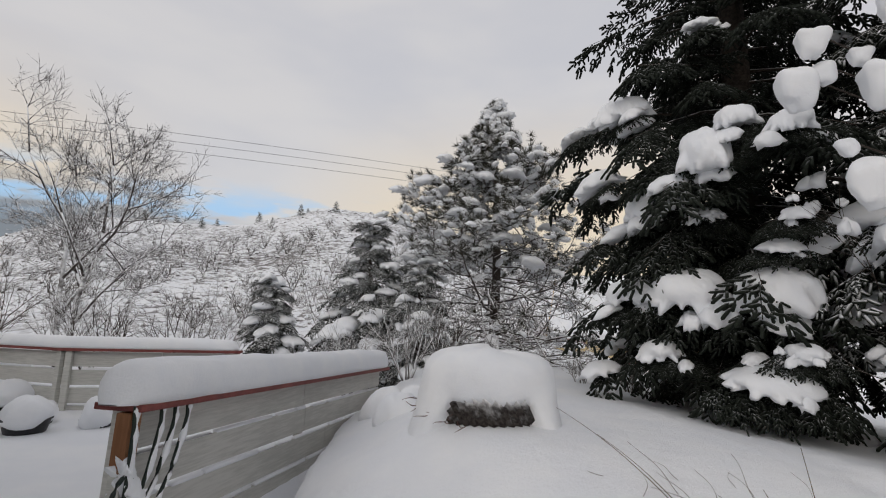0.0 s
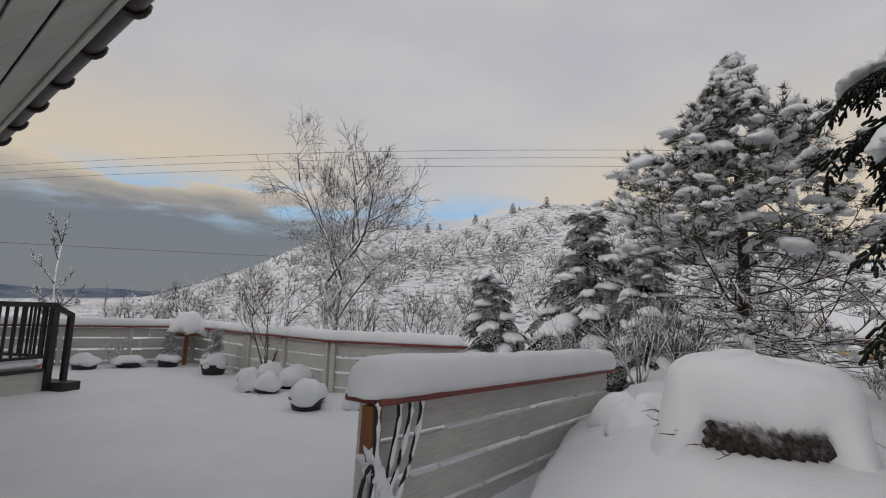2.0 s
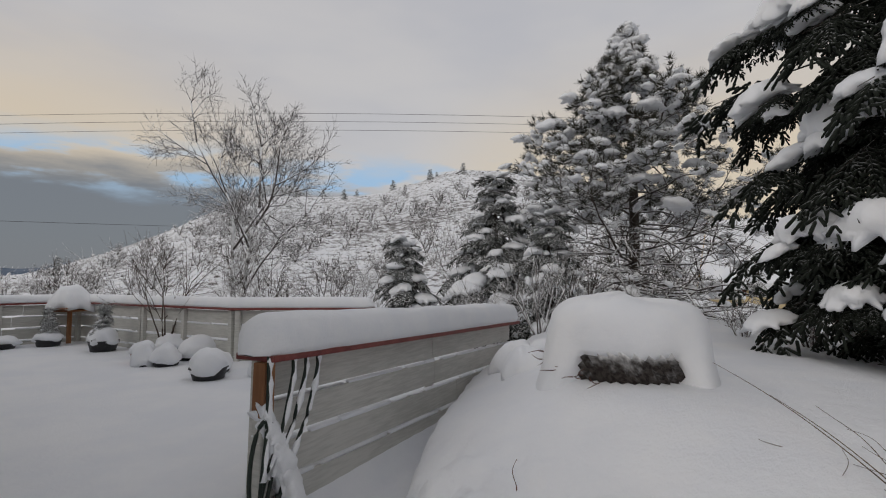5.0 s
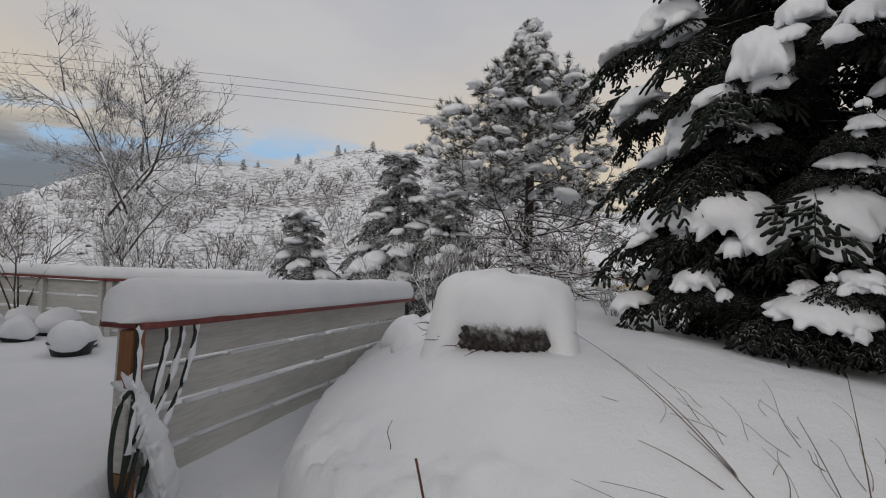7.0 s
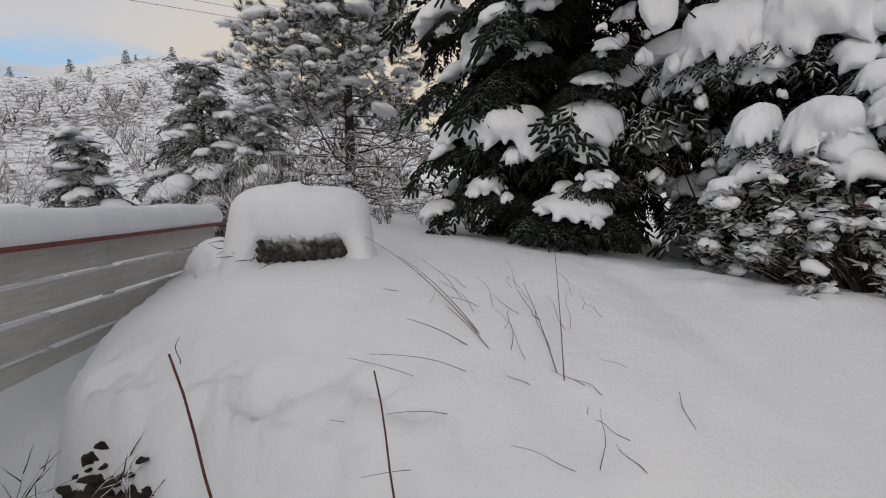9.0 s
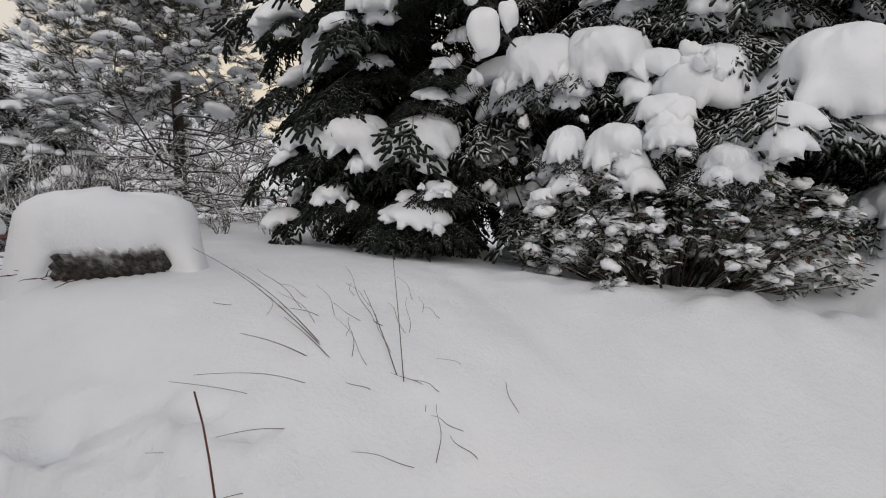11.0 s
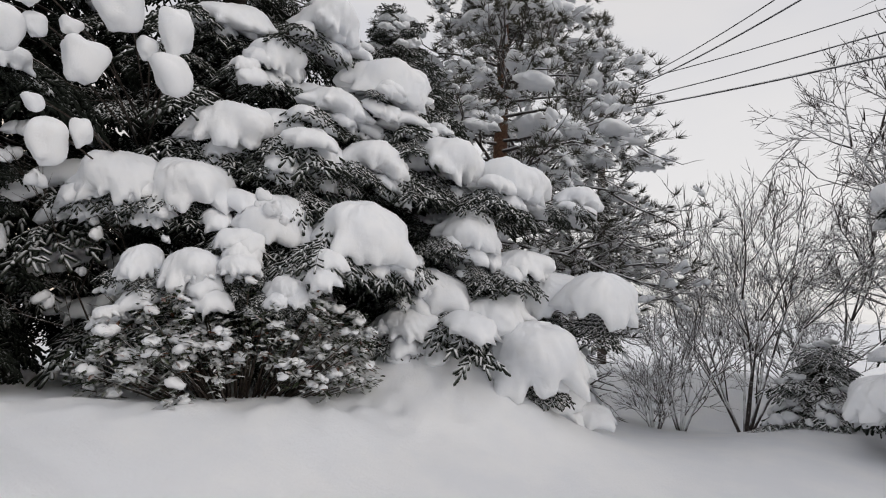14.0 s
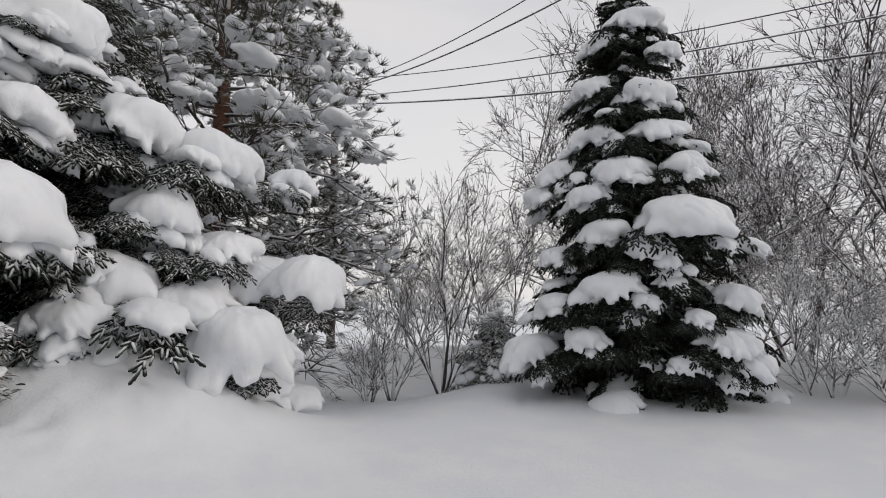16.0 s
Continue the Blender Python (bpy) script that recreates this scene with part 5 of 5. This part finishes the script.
# bird table in the corner
bird = thing("bird_table", "small bird table with a snow-heaped roof", "bird table", (-9.35, 7.35, -0.05))
boxed("pole", (-0.03, -0.03, 0, 0.03, 0.03, 0.72), M_WOOD, bird)
boxed("tray", (-0.2, -0.2, 0.66, 0.2, 0.2, 0.70), M_WOOD, bird)
b = bmesh.new()
bmesh.ops.create_cone(b, cap_ends=True, segments=4, radius1=0.40, radius2=0.05, depth=0.16, matrix=Matrix.Translation((0, 0, 0.80)) @ Matrix.Rotation(PI / 4, 4, "Z"))
part("roof", b, M_WOOD, bird)
V, F = SMOOTH_SLABS[1]
obj("snow_cap", V * np.array([0.36, 0.36, 0.30]) + np.array([0, 0, 0.86]), F, M_CAPSNOW, bird, "heap of snow")

# ---- porch with black railing ----
porch = thing("porch", "low white porch with steps under snow", "porch", (-7.85, 3.62, 0), -166.0)
boxed("platform", (0.0, -0.55, -0.05, 2.4, 1.4, 0.27), M_PAINT, porch)
boxed("edge_board", (-0.03, -0.58, 0.27, 2.4, 1.4, 0.31), M_BLACK, porch, "black edge board")
boxed("porch_snow", (0.02, -0.50, 0.31, 2.36, 1.36, 0.46), M_CAPSNOW, porch, "blanket of snow", 0.05)
boxed("step", (-0.30, -0.85, -0.05, 0.9, -0.58, 0.12), M_BLACK, porch)
rail = thing("railing", "black wooden porch railing with square balusters", "railing", (-7.85, 3.62, 0), -166.0)
boxed("handrail", (-0.05, 0.72, 1.16, 0.05, -0.58 + 0.0, 1.22), M_BLACK, rail)
boxed("handrail", (-0.05, -0.62, 1.16, 2.4, -0.54, 1.22), M_BLACK, rail)
boxed("lower_rail", (-0.02, -0.55, 0.45, 0.02, 0.72, 0.49), M_BLACK, rail)
boxed("lower_rail", (0.0, -0.60, 0.45, 2.4, -0.56, 0.49), M_BLACK, rail)
for i in range(10):
    boxed("baluster", (-0.014, -0.44 + i * 0.12, 0.45, 0.014, -0.412 + i * 0.12, 1.17), M_BLACK, rail)
for i in range(16):
    boxed("baluster", (0.12 + i * 0.14, -0.595, 0.45, 0.148 + i * 0.14, -0.567, 1.17), M_BLACK, rail)
for px_, py_ in ((0, -0.58), (0.0, 0.70), (1.2, -0.58), (2.38, -0.58)):
    boxed("newel", (px_ - 0.045, py_ - 0.045, 0.0, px_ + 0.045, py_ + 0.045, 1.2), M_BLACK, rail)
o = boxed("stair_rail", (-0.04, -0.30, -0.03, 0.04, 0.0, 0.03), M_BLACK, rail)
o.matrix_basis = pose(0, -0.58, 1.17, 25, 0, 0)
boxed("stair_post", (-0.035, -0.87, 0.0, 0.035, -0.80, 1.06), M_BLACK, rail)

# ---- the house that the camera stands beside ----
EA, EB = np.array((-1.35, 1.22)), np.array((-12.5, 3.95))
et = (EB - EA) / np.linalg.norm(EB - EA)
eang = math.degrees(math.atan2(et[1], et[0]))
LEN = float(np.linalg.norm(EB - EA))
house = thing("house", "white house with boarded eave and brown gutter", "house", (*EA, 0), eang)
# x runs along the eave away from the garden, +y back under the roof
boxed("wall", (0.25, 0.75, -0.3, LEN, 5.5, 2.55), M_SOFFIT, house, "white boarded wall")
for i in range(5):
    boxed("soffit_board", (0, 0.06 + i * 0.14, 2.50, LEN, 0.188 + i * 0.14, 2.52), M_SOFFIT, house)
boxed("soffit_vent", (0, 0.20, 2.512, LEN, 0.34, 2.53), M_BLACK, house, "dark gap between the soffit boards")
boxed("fascia", (0, 0.03, 2.48, LEN, 0.058, 2.66), M_SOFFIT, house)
b = bmesh.new()
vs = [b.verts.new(v) for v in ((-0.05, -0.02, 2.66), (LEN, -0.02, 2.66), (LEN, 5.6, 4.6), (-0.05, 5.6, 4.6), (-0.05, -0.02, 2.72), (LEN, -0.02, 2.72), (LEN, 5.6, 4.66), (-0.05, 5.6, 4.66))]
for q in ((0, 3, 2, 1), (4, 5, 6, 7), (0, 1, 5, 4), (1, 2, 6, 5), (2, 3, 7, 6), (3, 0, 4, 7)):
    b.faces.new([vs[k] for k in q])
part("roof", b, M_GUTTER, house)
b = bmesh.new()
vs = [b.verts.new(v) for v in ((-0.05, 0.02, 2.735), (LEN, 0.02, 2.735), (LEN, 5.6, 4.67), (-0.05, 5.6, 4.67), (-0.05, 0.06, 2.95), (LEN, 0.06, 2.95), (LEN, 5.6, 4.9), (-0.05, 5.6, 4.9))]
for q in ((0, 3, 2, 1), (4, 5, 6, 7), (0, 1, 5, 4), (1, 2, 6, 5), (2, 3, 7, 6), (3, 0, 4, 7)):
    b.faces.new([vs[k] for k in q])
part("roof_snow", b, M_CAPSNOW, house, "deep snow on the roof")
V, F = [], []
ng = 12
for i, x in enumerate((0.0, LEN)):
    for j in range(ng):
        a = PI + PI * j / (ng - 1)
        V.append((x, -0.03 + 0.065 * math.cos(a), 2.62 + 0.075 * math.sin(a)))
    for j in range(ng):
        a = 2 * PI - PI * j / (ng - 1)
        V.append((x, -0.03 + 0.058 * math.cos(a), 2.62 + 0.068 * math.sin(a)))
m = 2 * ng
F = [(j, (j + 1) % m, m + (j + 1) % m, m + j) for j in range(m)]
gutter = obj("gutter", V, F, M_GUTTER, house, "brown half-round gutter")
for i in range(18):
    x = 0.3 + i * 0.6
    P = [(x, -0.03 + 0.078 * math.cos(a), 2.62 + 0.088 * math.sin(a)) for a in np.linspace(PI, 2 * PI, 10)]
    obj("bracket", *tube(P, np.full(10, 0.014), 5), M_GUTTER, gutter)
r = np.random.default_rng(3)
for i in range(26):
    x, s = r.uniform(0.2, LEN * 0.6), r.uniform(0.012, 0.03)
    V, F = LUMPS[i % 6]
    obj("snow_speck", V * np.array([s * 2, s, s]) + np.array([x, 0.015 + r.uniform(0, 0.02), 2.56 + r.uniform(0, 0.05)]), F, M_CAPSNOW, house)

# ---- red house behind the trees ----
red = thing("red_house", "red wooden house with cream trim behind the trees", "house", (11.5, 28.5, -1.5), -22)
boxed("wall", (-4.2, -3.0, 0, 4.2, 3.0, 2.6), M_REDHOUSE, red)
b = bmesh.new()
vs = [b.verts.new(v) for v in ((-4.2, -3.02, 2.6), (-4.2, 3.02, 2.6), (4.2, 3.02, 2.6), (4.2, -3.02, 2.6), (-4.2, 0, 5.6), (4.2, 0, 5.6))]
for q in ((0, 3, 2, 1), (0, 4, 1), (3, 2, 5), (0, 3, 5, 4), (1, 4, 5, 2)):
    b.faces.new([vs[k] for k in q])
part("gable", b, M_REDHOUSE, red)
for s in (-1, 1):
    b = bmesh.new()
    vs = [b.verts.new(v) for v in ((-4.6, s * 3.4, 2.2), (4.6, s * 3.4, 2.2), (4.6, 0, 5.7), (-4.6, 0, 5.7), (-4.6, s * 3.4, 2.5), (4.6, s * 3.4, 2.5), (4.6, 0, 6.0), (-4.6, 0, 6.0))]
    for q in ((0, 1, 2, 3), (7, 6, 5, 4), (0, 4, 5, 1), (2, 6, 7, 3), (0, 3, 7, 4), (1, 5, 6, 2)):
        b.faces.new([vs[k] for k in q])
    part("roof", b, M_CAPSNOW, red, "roof under snow")
    b = bmesh.new()
    vs = [b.verts.new(v) for v in ((-4.66, s * 3.4, 2.05), (-4.66, 0, 5.55), (-4.66, 0, 5.85), (-4.66, s * 3.4, 2.35), (-4.60, s * 3.4, 2.05), (-4.60, 0, 5.55), (-4.60, 0, 5.85), (-4.60, s * 3.4, 2.35))]
    for q in ((0, 1, 2, 3), (7, 6, 5, 4), (0, 4, 5, 1), (2, 6, 7, 3), (0, 3, 7, 4), (1, 5, 6, 2)):
        b.faces.new([vs[k] for k in q])
    part("barge_board", b, M_YELLOW, red, "ochre barge board")
boxed("balcony_front", (-4.9, -4.2, 1.15, 3.0, -4.1, 1.9), M_CREAM, red, "cream boarded balcony front")
boxed("balcony_floor", (-4.9, -4.2, 1.0, 3.0, -3.0, 1.12), M_REDHOUSE, red)
for i in range(5):
    boxed("balcony_post", (-4.85 + i * 1.9, -4.2, 0.0, -4.72 + i * 1.9, -4.08, 1.0), M_REDHOUSE, red)
for x in (-2.6, 0.6):
    w = boxed("window", (x, -3.06, 1.3, x + 1.2, -3.0, 2.3), M_CREAM, red, "window with cream casing")
    boxed("pane", (x + 0.1, -3.08, 1.4, x + 1.1, -3.062, 2.2), M_GLASS, w)
shed = thing("carport", "small open carport with wooden posts", "carport", (6.0, 24.5, -1.3), -14)
for x, y in ((-0.9, -0.9), (0.9, -0.9), (-0.9, 0.9), (0.9, 0.9)):
    boxed("post", (x - 0.07, y - 0.07, 0, x + 0.07, y + 0.07, 1.5), M_WOOD, shed)
boxed("roof", (-1.2, -1.2, 1.5, 1.2, 1.2, 1.62), M_CREAM, shed)
boxed("roof_snow", (-1.18, -1.18, 1.62, 1.18, 1.18, 1.85), M_CAPSNOW, shed, "", 0.06)


# ---- wires ----
def wire(name, label, a, b, sag, rad, mat, group):
    a, b = np.array(a, float), np.array(b, float)
    u = np.linspace(0, 1, 26)
    P = a + (b - a) * u[:, None]
    P[:, 2] -= sag * 4 * u * (1 - u)
    t = tagged(obj(name, *tube(P, np.full(26, rad), 6), mat), label, "cable", group)
    return t


def sphere_at(az, el, d, eye=(-0.06, 0.28, 1.23)):
    a, e = radians(az), radians(el)
    return (eye[0] + d * math.sin(a), eye[1] + d * math.cos(a), eye[2] + d * math.tan(e))


for e0, e1 in ((10.6, 17.2), (9.9, 16.4), (9.2, 15.5)):
    wire("power_line", "thin power line over the hill", sphere_at(-80, e0 * 0.72, 90), sphere_at(20, e1 * 0.86, 52), -1.6, 0.015, M_WIRE, "power lines over the hill")
wire("power_line", "thin power line low over the valley", sphere_at(-85, 4.0, 90), sphere_at(-40, 5.9, 100), 0.2, 0.03, M_WIRE, "power lines over the hill")

pole = thing("utility_pole", "dark tarred wooden utility pole", "utility pole", (16.45, -1.52, -1.5))
obj("shaft", *tube([(0, 0, 0), (0, 0, 5), (0, 0, 10.2)], [0.14, 0.125, 0.11], 12), M_POLE, pole)
boxed("cap", (-0.14, -0.14, 10.2, 0.14, 0.14, 10.26), M_GUTTER, pole)
top = (16.45, -1.52)
EYE2 = (0.34, -0.93, 1.1)
for zz, az, el, d, rad, mat, lab in ((8.3, 117, 33.4, 9.5, 0.012, M_WIRE, "dark service cable from the pole"), (8.15, 121, 32.8, 9.5, 0.020, M_SNOWWIRE, "service cable crusted with snow"), (8.55, 146, 26.2, 11.0, 0.012, M_WIRE, "dark cable from the pole"), (7.95, 153, 23.4, 11.0, 0.018, M_SNOWWIRE, "cable crusted with snow"), (7.7, 153, 20.4, 11.0, 0.026, M_SNOWWIRE, "thick cable crusted with snow")):
    wire("overhead_cable", lab, (*top, zz), sphere_at(az, el, d, EYE2), 0.25, rad, mat, "cables from the pole")


# ---- dry stalks standing in the snow of the bed ----
def stalk(name, label, x, y, az, ln, up, curl, rad, seed, mat=None, cat="grass stalk"):
    z = ground_at(x, y) - 0.03
    a = radians(az)
    d = np.array([math.sin(a), math.cos(a), 0])
    u = np.linspace(0, 1, 12)
    P = d * (ln * u * math.cos(up))[:, None]
    P[:, 2] += ln * (math.sin(up) * u - curl * u ** 2)
    P[:, 0] += 0.012 * np.sin(u * 7 + seed)
    ob = tagged(obj(name, *tube(P, np.linspace(rad, rad * 0.45, 12), 4), mat or M_STALK), label, cat, "dry stalks in the snow" if cat == "grass stalk" else "")
    ob.location = (x, y, z)
    return ob


r = np.random.default_rng(17)
for i in range(46):
    x = r.uniform(0.8, 2.0)
    y = r.uniform(1.0, 2.7) - 0.25 * (x - 1.2)
    stalk("grass_stalk", "thin dry grass stalk bent over the snow", x, y, r.uniform(-95, 35), r.uniform(0.08, 0.38), r.uniform(0.3, 1.15), r.uniform(0.02, 0.30), r.uniform(0.0014, 0.0024), i)
for x, y, az, ln, up in ((1.14, 1.89, -75, 0.55, 0.45), (1.07, 1.54, -62, 0.75, 0.5), (1.17, 1.66, -52, 0.85, 0.5), (1.30, 1.46, -40, 0.35, 0.5), (1.37, 1.69, -25, 0.45, 0.6), (0.96, 1.07, -20, 0.25, 0.6), (0.90, 0.85, 8, 0.60, 0.75), (1.02, 1.74, -85, 0.35, 0.35), (0.95, 1.60, -90, 0.4, 0.3), (1.26, 1.15, 12, 0.3, 0.9), (1.93, 1.11, -80, 0.25, 0.4), (1.57, 0.77, -60, 0.40, 0.35), (1.27, 1.98, 20, 0.35, 1.0), (1.61, 2.07, -5, 0.35, 0.9), (1.45, 1.95, 5, 0.4, 0.9)):
    stalk("grass_stalk", "long dry grass stalk arching over the snow", x, y, az, ln, up, 0.12 + 0.2 * up, 0.0019, x * 9)
for lab, foot, tip, rad in (("upright red-brown stem in front of the bed", (0.14, 1.50, 0.17), (0.05, 1.53, 0.60), 0.006), ("thin dark seed stem with a bent tip", (0.65, 1.38, 0.17), (0.61, 1.46, 0.51), 0.0045)):
    foot, tip = np.array(foot), np.array(tip)
    foot = foot - (tip - foot) * 1.2
    u = np.linspace(0, 1, 9)[:, None]
    P = foot + (tip - foot) * u + np.array([0.006, 0.004, 0]) * np.sin(u * 9)
    tagged(obj("stem", *tube(P, np.linspace(rad, rad * 0.6, 9), 5), M_REDSTEM), lab, "stem")
for foot, tip in (((1.23, 1.98, 0.38), (0.76, 3.11, 0.74)), ((1.21, 2.04, 0.37), (0.93, 2.86, 0.64)), ((1.25, 1.85, 0.43), (1.06, 2.29, 0.47)), ((1.44, 1.83, 0.52), (1.43, 2.21, 0.57)), ((1.45, 1.83, 0.55), (1.55, 2.13, 0.76)), ((1.15, 2.02, 0.38), (0.86, 2.26, 0.38))):
    foot, tip = np.array(foot), np.array(tip)
    foot[2] = ground_at(foot[0], foot[1]) - 0.03
    tip[2] = max(tip[2], ground_at(tip[0], tip[1]) + 0.04)
    u = np.linspace(0, 1, 16)[:, None]
    P = foot + (tip - foot) * u + np.array([0, 0, 0.05]) * np.linalg.norm(tip - foot) * np.sin(PI * u)
    tagged(obj("grass_stalk", *tube(P, np.linspace(0.0028, 0.0012, 16), 5), M_STALK), "long dry grass stalk arching over the snow", "grass stalk", "dry stalks in the snow")
for k in range(5):
    stalk("grass_stalk", "short withered grass blade poking out of the snow", 3.3 + 0.02 * k, -1.39 + 0.012 * (k % 3), 70 * k, 0.11 + 0.02 * (k % 2), 1.1, 0.5, 0.0022, k)
stalk("stem", "thin crooked stem by the fence", -0.2, 2.5, 10, 0.17, 1.3, 0.0, 0.003, 6, M_REDSTEM, "stem")
stalk("stem", "short broken twig lying over the edge", 0.05, 1.95, 80, 0.25, 0.35, 0.2, 0.005, 8, M_REDSTEM, "stem")
for x, y, s in ((-1.0, 2.2, 1), (-0.7, 2.05, 2), (-1.15, 2.5, 3), (-0.45, 1.95, 4), (-0.85, 2.35, 5)):
    bare_tree("briar", "thorny bare briar twigs in the ditch", x, y, 0.5, 400 + s, 3, M_TWIG_THIN, 2, 0.9, 0.006, category="shrub", kids=(1, 3), first=0.6)
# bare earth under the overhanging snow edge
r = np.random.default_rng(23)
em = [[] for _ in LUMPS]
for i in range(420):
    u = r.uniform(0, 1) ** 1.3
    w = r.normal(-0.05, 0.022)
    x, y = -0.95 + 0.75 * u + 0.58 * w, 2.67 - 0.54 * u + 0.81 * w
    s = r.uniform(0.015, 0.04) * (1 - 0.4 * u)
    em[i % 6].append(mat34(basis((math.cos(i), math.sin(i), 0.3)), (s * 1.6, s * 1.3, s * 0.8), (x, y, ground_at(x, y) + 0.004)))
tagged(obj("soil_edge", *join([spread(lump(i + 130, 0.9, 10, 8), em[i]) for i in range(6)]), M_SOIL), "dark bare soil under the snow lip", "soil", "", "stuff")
